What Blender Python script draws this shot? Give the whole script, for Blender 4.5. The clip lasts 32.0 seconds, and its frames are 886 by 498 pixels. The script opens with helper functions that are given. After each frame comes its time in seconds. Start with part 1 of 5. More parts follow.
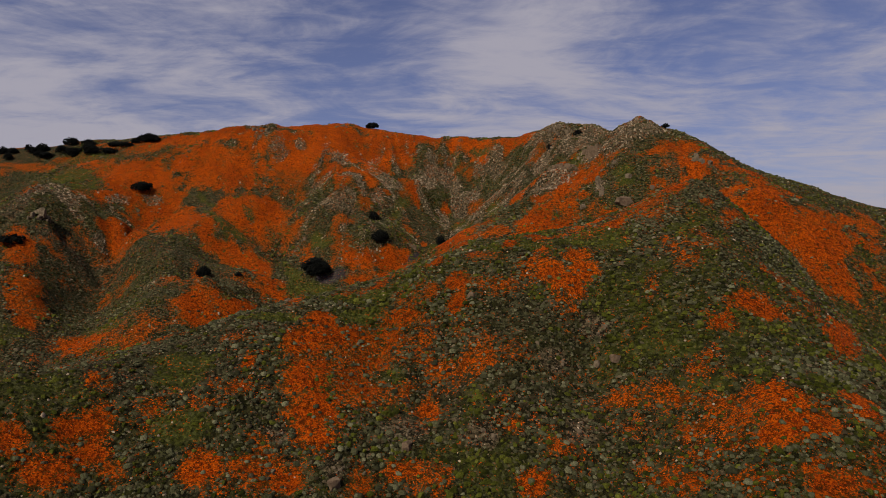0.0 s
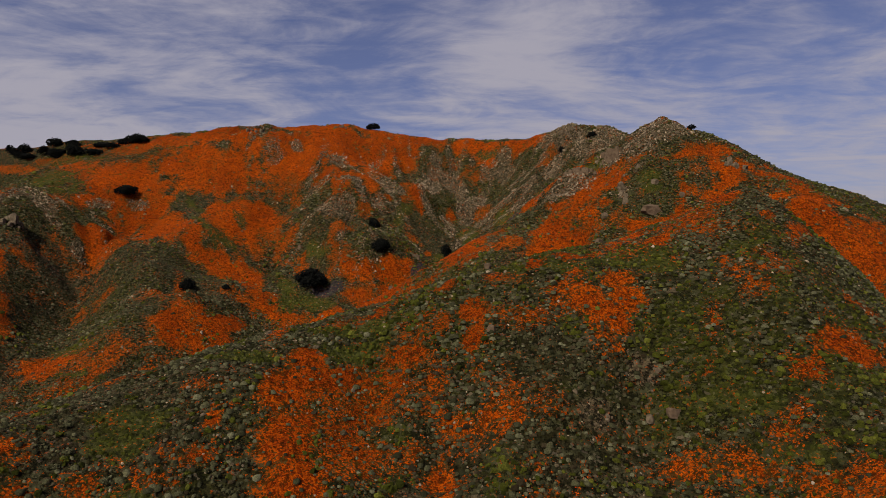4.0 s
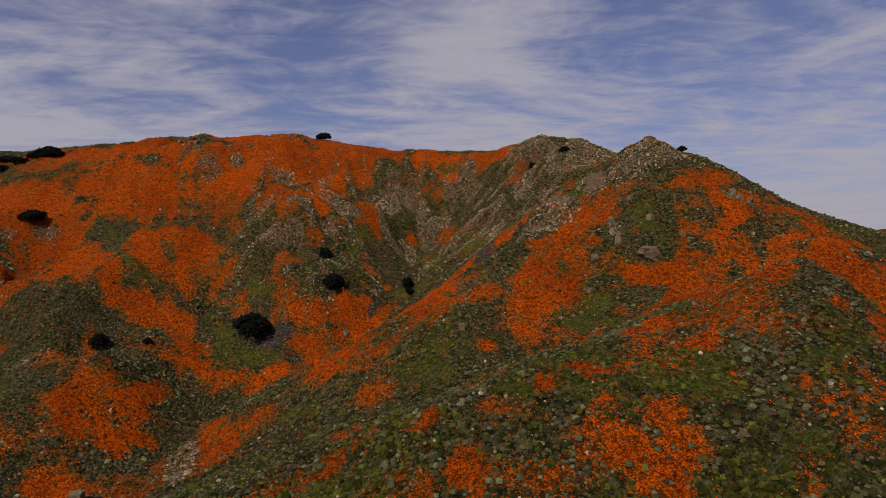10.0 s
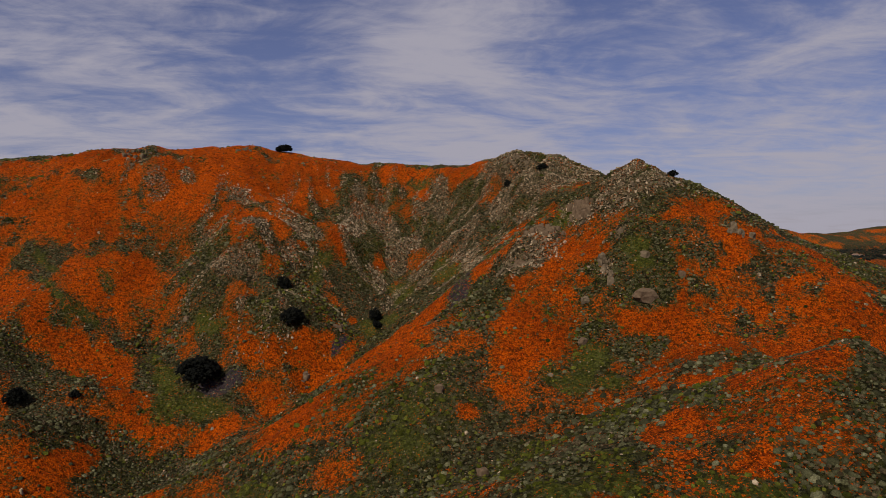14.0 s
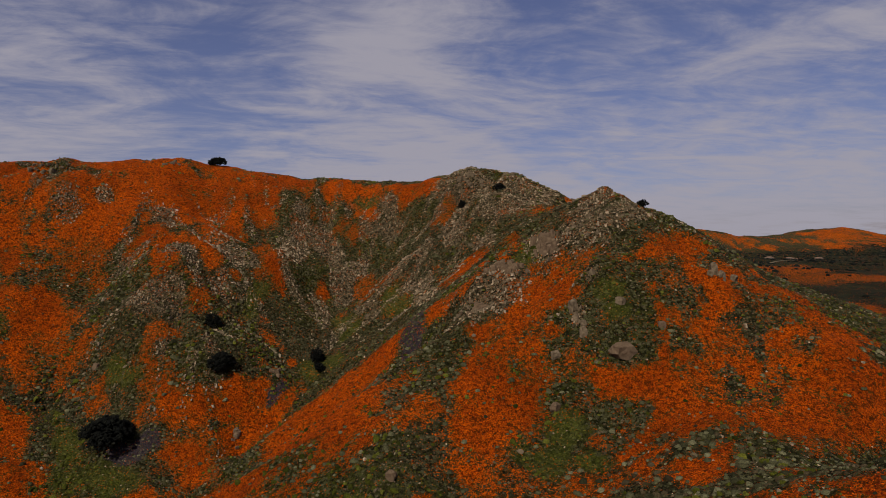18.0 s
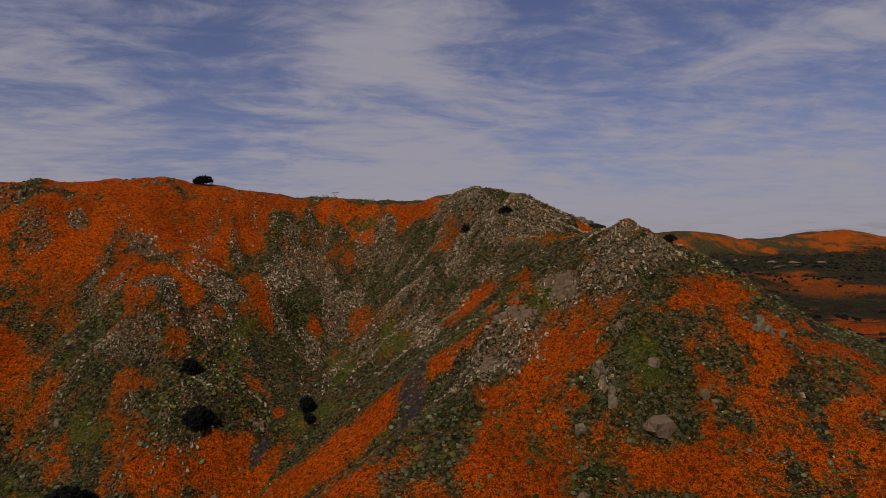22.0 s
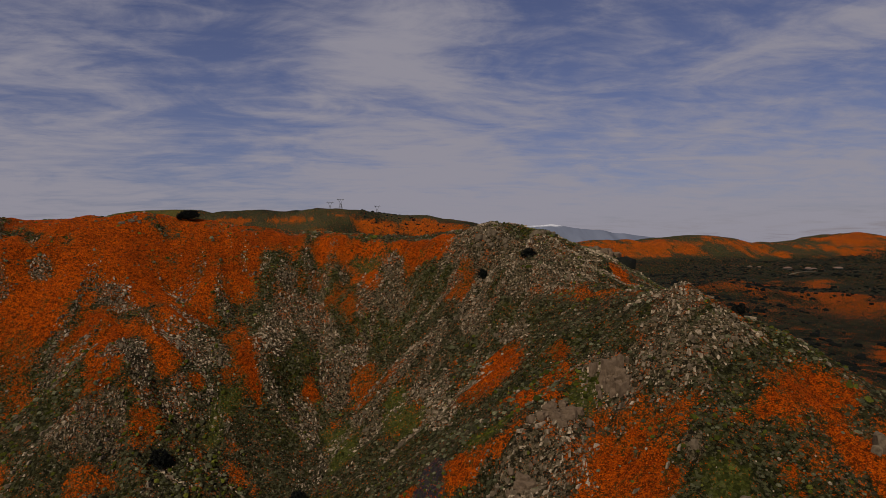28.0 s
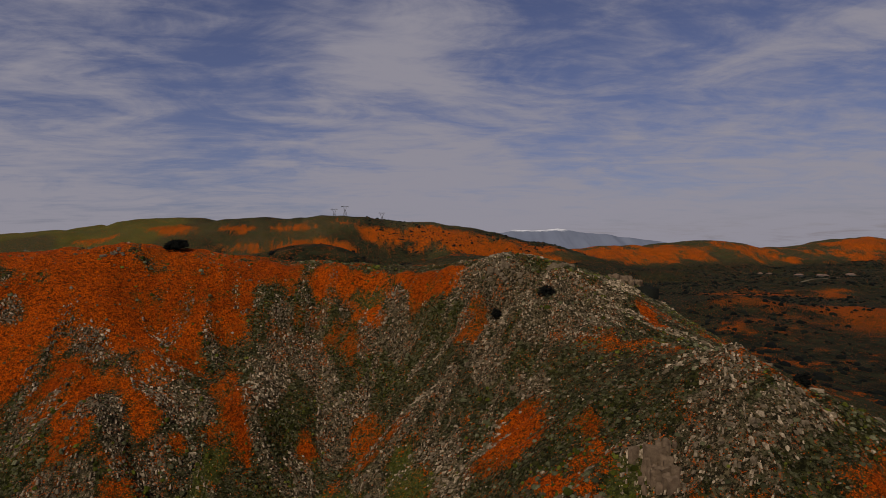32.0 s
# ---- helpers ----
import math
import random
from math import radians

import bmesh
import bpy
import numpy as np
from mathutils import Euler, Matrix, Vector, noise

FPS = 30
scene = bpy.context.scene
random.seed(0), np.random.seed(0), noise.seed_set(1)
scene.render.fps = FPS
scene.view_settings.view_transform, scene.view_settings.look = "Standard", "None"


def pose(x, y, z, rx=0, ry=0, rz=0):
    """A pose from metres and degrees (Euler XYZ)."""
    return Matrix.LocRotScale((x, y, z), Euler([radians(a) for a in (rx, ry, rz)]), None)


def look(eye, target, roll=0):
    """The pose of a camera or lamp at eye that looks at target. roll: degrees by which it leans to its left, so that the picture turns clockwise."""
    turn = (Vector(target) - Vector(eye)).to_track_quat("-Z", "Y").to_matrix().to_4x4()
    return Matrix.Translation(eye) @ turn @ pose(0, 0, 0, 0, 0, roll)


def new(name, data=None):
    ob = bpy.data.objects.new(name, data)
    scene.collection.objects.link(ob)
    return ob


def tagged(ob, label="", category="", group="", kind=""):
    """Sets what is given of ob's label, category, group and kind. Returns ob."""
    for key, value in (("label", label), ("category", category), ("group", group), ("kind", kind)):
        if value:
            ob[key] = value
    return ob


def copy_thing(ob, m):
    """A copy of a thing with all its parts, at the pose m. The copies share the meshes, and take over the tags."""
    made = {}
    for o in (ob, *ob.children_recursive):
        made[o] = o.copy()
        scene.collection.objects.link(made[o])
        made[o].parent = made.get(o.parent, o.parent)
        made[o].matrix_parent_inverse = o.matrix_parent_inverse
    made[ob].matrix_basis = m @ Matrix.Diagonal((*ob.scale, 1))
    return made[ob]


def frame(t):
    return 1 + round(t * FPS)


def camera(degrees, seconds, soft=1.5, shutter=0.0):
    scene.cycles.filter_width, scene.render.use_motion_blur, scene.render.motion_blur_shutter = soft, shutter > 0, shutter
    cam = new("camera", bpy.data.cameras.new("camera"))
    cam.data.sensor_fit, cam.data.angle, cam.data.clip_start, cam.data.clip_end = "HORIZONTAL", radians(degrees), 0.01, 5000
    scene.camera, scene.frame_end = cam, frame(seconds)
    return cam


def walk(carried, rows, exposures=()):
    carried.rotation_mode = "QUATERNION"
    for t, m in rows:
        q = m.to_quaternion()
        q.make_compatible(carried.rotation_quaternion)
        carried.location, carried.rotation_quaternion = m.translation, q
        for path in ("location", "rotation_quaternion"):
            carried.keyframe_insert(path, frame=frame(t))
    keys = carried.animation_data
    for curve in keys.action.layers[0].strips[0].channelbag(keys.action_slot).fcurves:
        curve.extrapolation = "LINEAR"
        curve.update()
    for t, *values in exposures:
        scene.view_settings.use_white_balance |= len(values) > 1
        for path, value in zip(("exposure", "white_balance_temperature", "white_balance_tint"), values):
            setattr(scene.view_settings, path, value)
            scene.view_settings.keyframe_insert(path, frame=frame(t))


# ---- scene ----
# A drone climbs over a fold of hills covered with sage scrub and poppies.
cam = camera(71.1, 32.0, soft=0.8)
METRES, EYE, TILT, LEAN, TURN = 150.0, 100.0, 0.0, 0.0, 0.0
ROWS = [
    (0.0, 0.0, 0.0, 0.0, 0.0, 0.0, -0.0),
    (0.5, -0.0014, 0.0143, 0.0004, 0.03, 0.04, -0.03),
    (1.0, -0.0028, 0.0288, 0.0013, 0.05, 0.07, -0.06),
    (1.5, -0.0043, 0.0431, 0.0022, 0.07, 0.12, -0.09),
    (2.0, -0.0057, 0.0575, 0.0036, 0.09, 0.17, -0.12),
    (2.5, -0.0072, 0.0721, 0.0056, 0.09, 0.23, -0.17),
    (3.0, -0.0087, 0.0867, 0.0084, 0.09, 0.28, -0.22),
    (3.5, -0.0101, 0.1014, 0.0125, 0.09, 0.28, -0.24),
    (5.5, -0.0154, 0.1601, 0.0374, -0.18, 0.04, -0.11),
    (6.0, -0.0166, 0.1746, 0.0448, -0.36, -0.03, -0.09),
    (6.5, -0.0178, 0.1891, 0.0523, -0.65, -0.1, -0.04),
    (7.0, -0.0189, 0.2038, 0.0597, -1.0, -0.15, 0.01),
    (7.5, -0.0205, 0.2182, 0.067, -1.48, -0.18, 0.06),
    (8.0, -0.0219, 0.2321, 0.0746, -2.04, -0.22, 0.13),
    (8.5, -0.0232, 0.2456, 0.0819, -2.62, -0.25, 0.18),
    (9.0, -0.0246, 0.2595, 0.0895, -3.23, -0.28, 0.25),
    (9.5, -0.0255, 0.2737, 0.097, -3.74, -0.3, 0.34),
    (10.0, -0.0262, 0.2886, 0.1046, -4.12, -0.33, 0.42),
    (10.5, -0.0268, 0.3031, 0.1122, -4.39, -0.33, 0.41),
    (11.0, -0.0266, 0.3176, 0.1197, -4.61, -0.35, 0.45),
    (11.5, -0.0267, 0.3314, 0.1275, -4.84, -0.37, 0.5),
    (12.0, -0.0265, 0.3452, 0.1349, -5.1, -0.38, 0.49),
    (12.5, -0.0258, 0.3594, 0.1409, -5.39, -0.34, 0.47),
    (13.0, -0.0249, 0.3741, 0.1466, -5.76, -0.28, 0.43),
    (13.5, -0.0248, 0.3882, 0.1534, -6.36, -0.26, 0.41),
    (14.0, -0.025, 0.4013, 0.1611, -7.16, -0.28, 0.47),
    (14.5, -0.0252, 0.4151, 0.1681, -8.18, -0.26, 0.53),
    (16.5, -0.0183, 0.4745, 0.1985, -11.03, -0.34, 0.53),
    (17.0, -0.0166, 0.4882, 0.2052, -11.43, -0.31, 0.57),
    (17.5, -0.0156, 0.5017, 0.2121, -11.75, -0.29, 0.55),
    (18.0, -0.0144, 0.515, 0.2196, -11.97, -0.29, 0.55),
    (18.5, -0.0125, 0.5285, 0.2268, -12.09, -0.28, 0.57),
    (19.0, -0.0104, 0.5419, 0.2343, -12.16, -0.29, 0.59),
    (19.5, -0.0087, 0.5556, 0.2416, -12.2, -0.28, 0.59),
    (20.0, -0.0062, 0.5692, 0.249, -12.19, -0.28, 0.61),
    (20.5, -0.0045, 0.5827, 0.2563, -12.19, -0.26, 0.61),
    (21.0, -0.0023, 0.5963, 0.2637, -12.16, -0.26, 0.65),
    (21.5, -0.0008, 0.6098, 0.2705, -12.15, -0.22, 0.63),
    (22.0, 0.0017, 0.6238, 0.2779, -12.09, -0.21, 0.67),
    (22.5, 0.0037, 0.6377, 0.2852, -12.05, -0.2, 0.69),
    (23.0, 0.0061, 0.6516, 0.2926, -11.99, -0.18, 0.73),
    (23.5, 0.0079, 0.6654, 0.2998, -11.94, -0.16, 0.75),
    (24.0, 0.0097, 0.679, 0.3073, -11.89, -0.15, 0.78),
    (24.5, 0.0118, 0.6926, 0.3144, -11.84, -0.12, 0.81),
    (25.0, 0.0136, 0.7058, 0.3216, -11.8, -0.12, 0.86),
    (25.5, 0.0146, 0.7191, 0.329, -11.78, -0.1, 0.88),
    (27.5, 0.0224, 0.7743, 0.3577, -11.54, -0.02, 1.08),
    (28.0, 0.0237, 0.7882, 0.3648, -11.5, 0.0, 1.06),
    (28.5, 0.0252, 0.802, 0.3721, -11.45, 0.03, 1.08),
    (29.0, 0.0274, 0.8159, 0.3795, -11.39, 0.04, 1.1),
    (29.5, 0.0296, 0.8297, 0.3864, -11.31, 0.1, 1.11),
    (30.0, 0.031, 0.8431, 0.3936, -11.28, 0.15, 1.12),
    (30.5, 0.0332, 0.8568, 0.401, -11.22, 0.19, 1.15),
    (31.0, 0.0352, 0.8699, 0.4085, -11.16, 0.23, 1.18),
    (31.5, 0.0371, 0.8821, 0.4159, -11.1, 0.29, 1.21),
    (32.0, 0.0389, 0.893, 0.4232, -11.04, 0.35, 1.25),
]
walk(cam, [(t, pose(0, 0, EYE, TILT, LEAN, TURN) @ pose(METRES * x, METRES * y, METRES * z, 90 + pitch, roll, yaw)) for t, x, y, z, yaw, pitch, roll in ROWS],
     [(0.0, -0.08), (11.0, -0.06), (17.0, -0.2), (25.0, -0.47), (32.0, -0.55)])

# ---- light ----
SUN_AZ, SUN_EL = 217.0, 45.0          # degrees: clockwise from ahead, and above the horizon
world = bpy.data.worlds.new("world")
scene.world = world
world.use_nodes = True


def sky_nodes():
    nt = world.node_tree
    nt.nodes.clear()
    N, L = nt.nodes.new, nt.links.new

    def val(op, a, b=None, c=None):
        n = N("ShaderNodeMath")
        n.operation = op
        for k, s in enumerate((a, b, c)):
            if s is None:
                continue
            if isinstance(s, (int, float)):
                n.inputs[k].default_value = s
            else:
                L(s, n.inputs[k])
        return n.outputs[0]

    tc = N("ShaderNodeTexCoord").outputs["Generated"]
    sep = N("ShaderNodeSeparateXYZ")
    L(tc, sep.inputs[0])
    x, y, z = sep.outputs
    # the cloud sheet: a flat layer overhead
    zz = val("ADD", val("MAXIMUM", z, 0.0), 0.10)
    u, v = val("DIVIDE", x, zz), val("DIVIDE", y, zz)
    comb = N("ShaderNodeCombineXYZ")
    L(u, comb.inputs[0]), L(v, comb.inputs[1])

    def cloud(scale, stretch, turn, detail, rough, dist, shift):
        mp = N("ShaderNodeMapping")
        mp.inputs["Rotation"].default_value = (0, 0, radians(turn))
        mp.inputs["Scale"].default_value = (scale, scale * stretch, 1)
        mp.inputs["Location"].default_value = (shift, shift * 0.7, 0)
        L(comb.outputs[0], mp.inputs[0])
        n = N("ShaderNodeTexNoise")
        n.inputs["Scale"].default_value = 1.0
        n.inputs["Detail"].default_value = detail
        n.inputs["Roughness"].default_value = rough
        n.inputs["Distortion"].default_value = dist
        L(mp.outputs[0], n.inputs["Vector"])
        return n.outputs["Fac"]

    big = cloud(0.55, 0.55, 12, 4, 0.5, 0.4, 1.3)
    streak = cloud(1.3, 1.35, 9, 10, 0.62, 0.9, 4.1)
    wisp = cloud(3.4, 2.2, 14, 9, 0.62, 0.5, 7.7)
    s = val("ADD", val("ADD", val("MULTIPLY", big, 0.9), val("MULTIPLY", streak, 1.2)), val("MULTIPLY", wisp, 0.55))
    # the heavier cirrus banks and the clearer gaps: direction, tightness, amount
    for dx, dy, dz, tight, amount in ((0.06, 1, 0.36, 60, 0.20), (-0.44, 1, 0.29, 30, 0.12), (0.35, 1, 0.17, 28, 0.14), (-0.62, 1, 0.36, 60, 0.08), (-0.07, 1, 0.27, 200, -0.17), (0.56, 1, 0.37, 60, -0.17),
                                      (0.37, 1, 0.28, 120, -0.10), (-0.18, 1, 0.15, 160, -0.08), (-0.42, 1, 0.42, 90, -0.12), (0.9, 1, 0.45, 40, -0.12)):
        dot = N("ShaderNodeVectorMath")
        dot.operation = "DOT_PRODUCT"
        dot.inputs[1].default_value = Vector((dx, dy, dz)).normalized()
        L(tc, dot.inputs[0])
        g = val("EXPONENT", val("MULTIPLY", val("SUBTRACT", dot.outputs["Value"], 1.0), tight))
        s = val("ADD", s, val("MULTIPLY", g, amount))
    # thin haze towards the horizon
    s = val("ADD", s, val("MULTIPLY", val("EXPONENT", val("MULTIPLY", val("MAXIMUM", z, 0.0), -11.0)), 0.30))
    ramp = N("ShaderNodeMapRange")
    ramp.interpolation_type = "SMOOTHSTEP"
    ramp.inputs["From Min"].default_value, ramp.inputs["From Max"].default_value = 1.08, 1.62
    ramp.inputs["To Min"].default_value, ramp.inputs["To Max"].default_value = 0.04, 0.95
    L(s, ramp.inputs["Value"])
    sky = N("ShaderNodeTexSky")
    sky.sky_type = "NISHITA"
    sky.sun_disc = False
    sky.sun_elevation, sky.sun_rotation = radians(SUN_EL), radians(SUN_AZ)
    tint = N("ShaderNodeMix")
    tint.data_type, tint.blend_type = "RGBA", "MULTIPLY"
    tint.inputs[0].default_value = 1.0
    L(sky.outputs[0], tint.inputs[6])
    tint.inputs[7].default_value = (0.78, 0.69, 0.94, 1)
    mix = N("ShaderNodeMix")
    mix.data_type = "RGBA"
    L(ramp.outputs[0], mix.inputs[0])
    L(tint.outputs[2], mix.inputs[6])
    mix.inputs[7].default_value = (5.35, 5.1, 5.95, 1)
    bg = N("ShaderNodeBackground")
    bg.inputs[1].default_value = 0.075
    L(mix.outputs[2], bg.inputs[0])
    L(bg.outputs[0], N("ShaderNodeOutputWorld").inputs[0])


sky_nodes()
sun = new("sun", bpy.data.lights.new("sun", "SUN"))
sun.data.energy, sun.data.angle, sun.data.color = 5.0, radians(1.5), (1.0, 0.90, 0.75)
_a, _e = radians(SUN_AZ), radians(SUN_EL)
sun.matrix_world = look((math.sin(_a) * math.cos(_e) * 900, math.cos(_a) * math.cos(_e) * 900, math.sin(_e) * 900), (0, 0, 0))

# ---- landform ----
# Crest and gully lines of the hills: plan x, y and height along each.
RIDGES = dict(
    back_ridge=[(-330, 345, 148), (-215, 318, 151), (-146, 306, 153), (-115, 311, 158.5), (-92, 316, 163.2), (-82, 318, 161.5), (-55, 332, 168), (-39, 342, 167.5), (-4, 335, 160), (25, 322, 157.5), (43, 310, 155.5), (56, 303, 161.5), (69, 297, 160.5)],
    crag_ridge=[(69, 297, 160.5), (88, 315, 156), (113, 341, 151), (150, 372, 128), (190, 395, 108)],
    col=[(69, 297, 160.5), (74, 276, 149), (74, 256, 144), (71, 238, 145.5), (69, 229, 148), (71, 223, 148.4)],
    peak_shoulder=[(71, 223, 148.2), (75, 224.5, 146.2), (75.9, 218, 145.4), (78.6, 212.5, 142.6), (80.5, 206.6, 138.9), (82.5, 201.5, 135.5), (84.8, 197.3, 132.8), (86.8, 193.1, 129.6), (89.4, 190, 126.7), (93.2, 187.2, 124.6), (103, 193, 123.4), (113, 187, 119), (140, 182, 109), (190, 175, 91)],
    east_fall=[(86, 234, 138), (93, 222, 131.5), (98, 211, 126)],
    peak_front=[(71, 223, 148.1), (62, 207, 139.4), (54, 196, 129.6), (52, 183, 117.2), (46, 172, 105.7)],
    mid_spur=[(54, 208, 132.8), (47, 208, 128), (38, 204, 122.5), (30, 200, 118.5), (21, 198.5, 114), (13, 195, 109.8), (5, 190.5, 105), (-2, 189, 100.3), (-11, 187, 95.5), (-22, 186, 90), (-33, 186, 83.5), (-46, 184, 77.5)],
    side_rib=[(50, 210, 132), (43, 209.5, 129.5), (37, 211, 126.8), (30, 214, 122.5), (23.5, 218.5, 117.3), (17.5, 225.5, 111.5), (11, 231, 106), (4.5, 231, 101.5), (-4, 227, 96), (-12, 220, 91), (-21, 213, 87), (-32, 203, 83)],
    front_ridge=[(-75, 45, 78.2), (-50, 66, 85.2), (-38, 84, 86.8), (-31, 95, 90.6), (-17, 106, 94.2), (-8, 110, 96.8), (2, 109, 100.1), (14, 112, 103), (33, 120, 106.3), (45, 123, 112.1), (50, 122, 114.5)],
    front_right=[(50, 122, 114.5), (57, 121, 109.3), (66, 117, 98.8), (74, 112, 85.2), (84, 104, 70.9)],
    front_join=[(50, 122, 113.5), (54, 134, 107.7), (58, 150, 104.5), (62, 168, 110.3)],
    knoll=[(-128, 245, 112.8), (-110, 222, 103.8), (-93, 207, 101), (-84, 196, 92.6), (-76, 180, 88.2), (-70, 165, 80.3)],
    knob=[(-190, 285, 131), (-164, 257, 126.5), (-154, 237, 126.5), (-147, 218, 115), (-135, 196, 100), (-119, 170, 83)],
    bowl_rib=[(-55, 332, 167.7), (-51, 297, 144.8), (-44, 270, 132.2), (-34, 258, 120.6), (-24, 246, 110.9)],
    behind=[(40, 345, 155), (55, 372, 160), (68, 398, 164), (78, 430, 158), (85, 480, 130)],
)
GULLIES = dict(
    main=[(10, 285, 116.4), (5, 270, 109), (-0.5, 246, 100.3), (-5, 238, 96), (-11, 230.5, 91), (-18, 223, 86.5), (-26, 213, 82.5), (-40, 202, 79), (-51, 184, 75), (-56, 165, 72.5), (-62, 135, 69.1), (-70, 100, 66.5), (-95, 50, 51.3)],
    side_hollow=[(33, 208, 119.5), (26, 210, 114), (19, 213.5, 109.3), (14.5, 214.5, 105.3), (9, 213, 101), (0, 209, 96.5), (-9, 204, 92), (-20, 200, 86.5)],
    head=[(30, 305, 139), (22, 297, 127.6), (10, 285, 116.4)],
    west=[(-84, 300, 149.7), (-74, 276, 125.8), (-66, 256, 110.8), (-52, 238, 98.2), (-40, 222, 91.2), (-35, 212, 86.9)],
    between=[(-120, 250, 108.9), (-119, 225, 93.4), (-112, 200, 80.1), (-98, 170, 75.7), (-80, 140, 69.9)],
    front_hollow=[(36, 158, 98.7), (18, 152, 92.4), (-5, 150, 85.5), (-30, 150, 77.6), (-56, 150, 71.4)],
    right=[(66, 150, 105.3), (80, 138, 90.9), (92, 125, 74.8), (110, 105, 59.5)],
    far_left=[(-205, 255, 110), (-190, 220, 96), (-165, 180, 82), (-130, 130, 66)],
)
# spot heights on the slopes between them
SLOPES = dict(
    front_face=[(-35.5, 68, 78.5), (-11.5, 70.5, 76), (-21, 71, 77.5), (36, 72, 82.5), (-27, 72.5, 81), (43.5, 73, 85), (23.5, 74, 74.5), (30.5, 78, 80.5), (-5, 79, 78.5), (-36.5, 79.5, 84), (14.5, 81, 79.5), (5, 81.5, 81.5), (-44.5, 82.5, 85), (39, 83, 88), (28.5, 83.5, 84.5), (-0.5, 84, 78.5), (-25.5, 85.5, 87.5), (47.5, 87.5, 91), (20, 87.5, 80), (10, 88, 87.5), (34, 88.5, 89.5), (-34.5, 88.5, 87), (-6, 89, 86), (-20, 90, 87.5), (-10, 90, 82), (39, 91, 95), (-59, 91, 82.5)],
    front_top=[(2, 93, 87.5), (22, 93.5, 90.5), (-21, 94, 90.5), (18, 95, 93.5), (11, 97, 94), (-18, 98, 92), (31, 98, 96.5), (-1.5, 98.5, 93.5), (39.5, 99, 101.5), (35.5, 100, 99.5), (15.5, 101.5, 98.5), (8, 101.5, 96.5), (-9.5, 103.5, 94), (25, 104, 100.5), (34.5, 109.5, 104.5), (41, 110, 107.5)],
    hollow=[(18.5, 168, 97.5), (8.5, 168, 99.5), (-6.5, 169, 92.5), (-17, 169, 88.5), (37, 170, 101.5), (-30, 174, 79.5), (4.5, 178, 101.5), (30.5, 179, 106)],
    poppy_slope=[(49.5, 164, 104.5), (67, 166.5, 109.5), (84.5, 167.5, 117.5), (54.5, 169, 108), (81, 171.5, 116.5), (69, 172.5, 114), (76.5, 175, 116.5), (61, 175, 115), (64, 178.5, 117), (52.5, 179, 113.5), (82.5, 179, 122.5), (49.5, 184, 119), (76, 186.5, 127), (81.5, 188.5, 126.5)],
    peak_face=[(39, 185, 111), (25, 187.5, 110), (62, 194, 128.5), (53.5, 194.5, 127), (72, 196.5, 132.5), (79, 197.5, 132), (76.5, 200.5, 133.5), (72, 202.5, 138.5), (67.5, 205, 137), (39, 205.5, 125.5), (43.5, 207, 125.5), (32.5, 207.5, 118.5), (68, 208, 140), (59.5, 208.5, 138), (51.5, 212, 132.5), (63.5, 215.5, 144), (71.5, 226.5, 145.5)],
    west_knoll=[(-63.5, 156.5, 73.5), (-66.5, 159.5, 72.5), (-83.5, 173, 87.5), (-62, 177, 81.5), (-75, 180.5, 86), (-115.5, 186.5, 80), (-122, 186.5, 90), (-73, 192, 94), (-83, 197.5, 87.5), (-97, 199.5, 90.5), (-57.5, 200.5, 81.5), (-121.5, 211.5, 93), (-95, 211.5, 99.5), (-69, 213, 94.5), (-67, 216.5, 91), (-83, 220.5, 93.5)],
    valley=[(14.5, 184.5, 109), (16, 190, 107.5), (14.5, 204, 109), (-51.5, 216, 87.5), (-23, 224, 92.5), (-46.5, 227.5, 94.5), (-33, 227.5, 94.5), (-29, 232.5, 99.5), (-23, 233, 98.5), (19.5, 238, 112), (-83, 238, 103.5), (6.5, 240, 104.5), (-63.5, 241, 95), (-42.5, 242.5, 110), (-86.5, 242.5, 113)],
    crag_face=[(60, 234, 139.5), (53, 234, 138), (52.5, 238.5, 137), (32.5, 241, 120), (34, 250.5, 122), (47.5, 261.5, 129), (53, 262, 138), (39.5, 267, 125), (29, 279.5, 132.5), (24.5, 280, 126.5), (51.5, 282.5, 153.5), (44.5, 283, 137.5), (32, 285, 130.5), (62.5, 285.5, 153), (36, 287.5, 139), (52.5, 287.5, 146), (54, 297.5, 146), (16.5, 299.5, 126.5), (45.5, 301.5, 154.5), (19.5, 310.5, 141.5)],
    bowl=[(-28.5, 252, 112.5), (-65.5, 253, 109), (-11, 253.5, 105.5), (-42, 254, 116), (-50.5, 254.5, 120.5), (-21, 260.5, 113), (-81, 261, 121), (-129, 267, 126), (-64.5, 272, 119), (-61, 274, 123.5), (-5, 276, 116.5), (-46.5, 279, 135.5), (-35.5, 279.5, 137), (-26, 281.5, 132)],
    headwall=[(-37, 284, 134.5), (2, 284.5, 117), (-9, 285, 132.5), (-54.5, 286, 136), (-46.5, 288, 142), (-5, 290.5, 123), (-80.5, 292, 139), (7, 292, 126.5), (-47, 294.5, 142), (-9, 295, 133), (-64.5, 296, 145), (-20, 297, 131), (6, 301.5, 130.5), (-81, 302.5, 158), (-67.5, 304, 149), (-20, 308.5, 139.5), (-28.5, 310.5, 148), (-36.5, 311, 142), (3.5, 316, 140), (-10, 320, 152), (-47, 325.5, 159.5), (-41, 350.5, 166.5)],
)
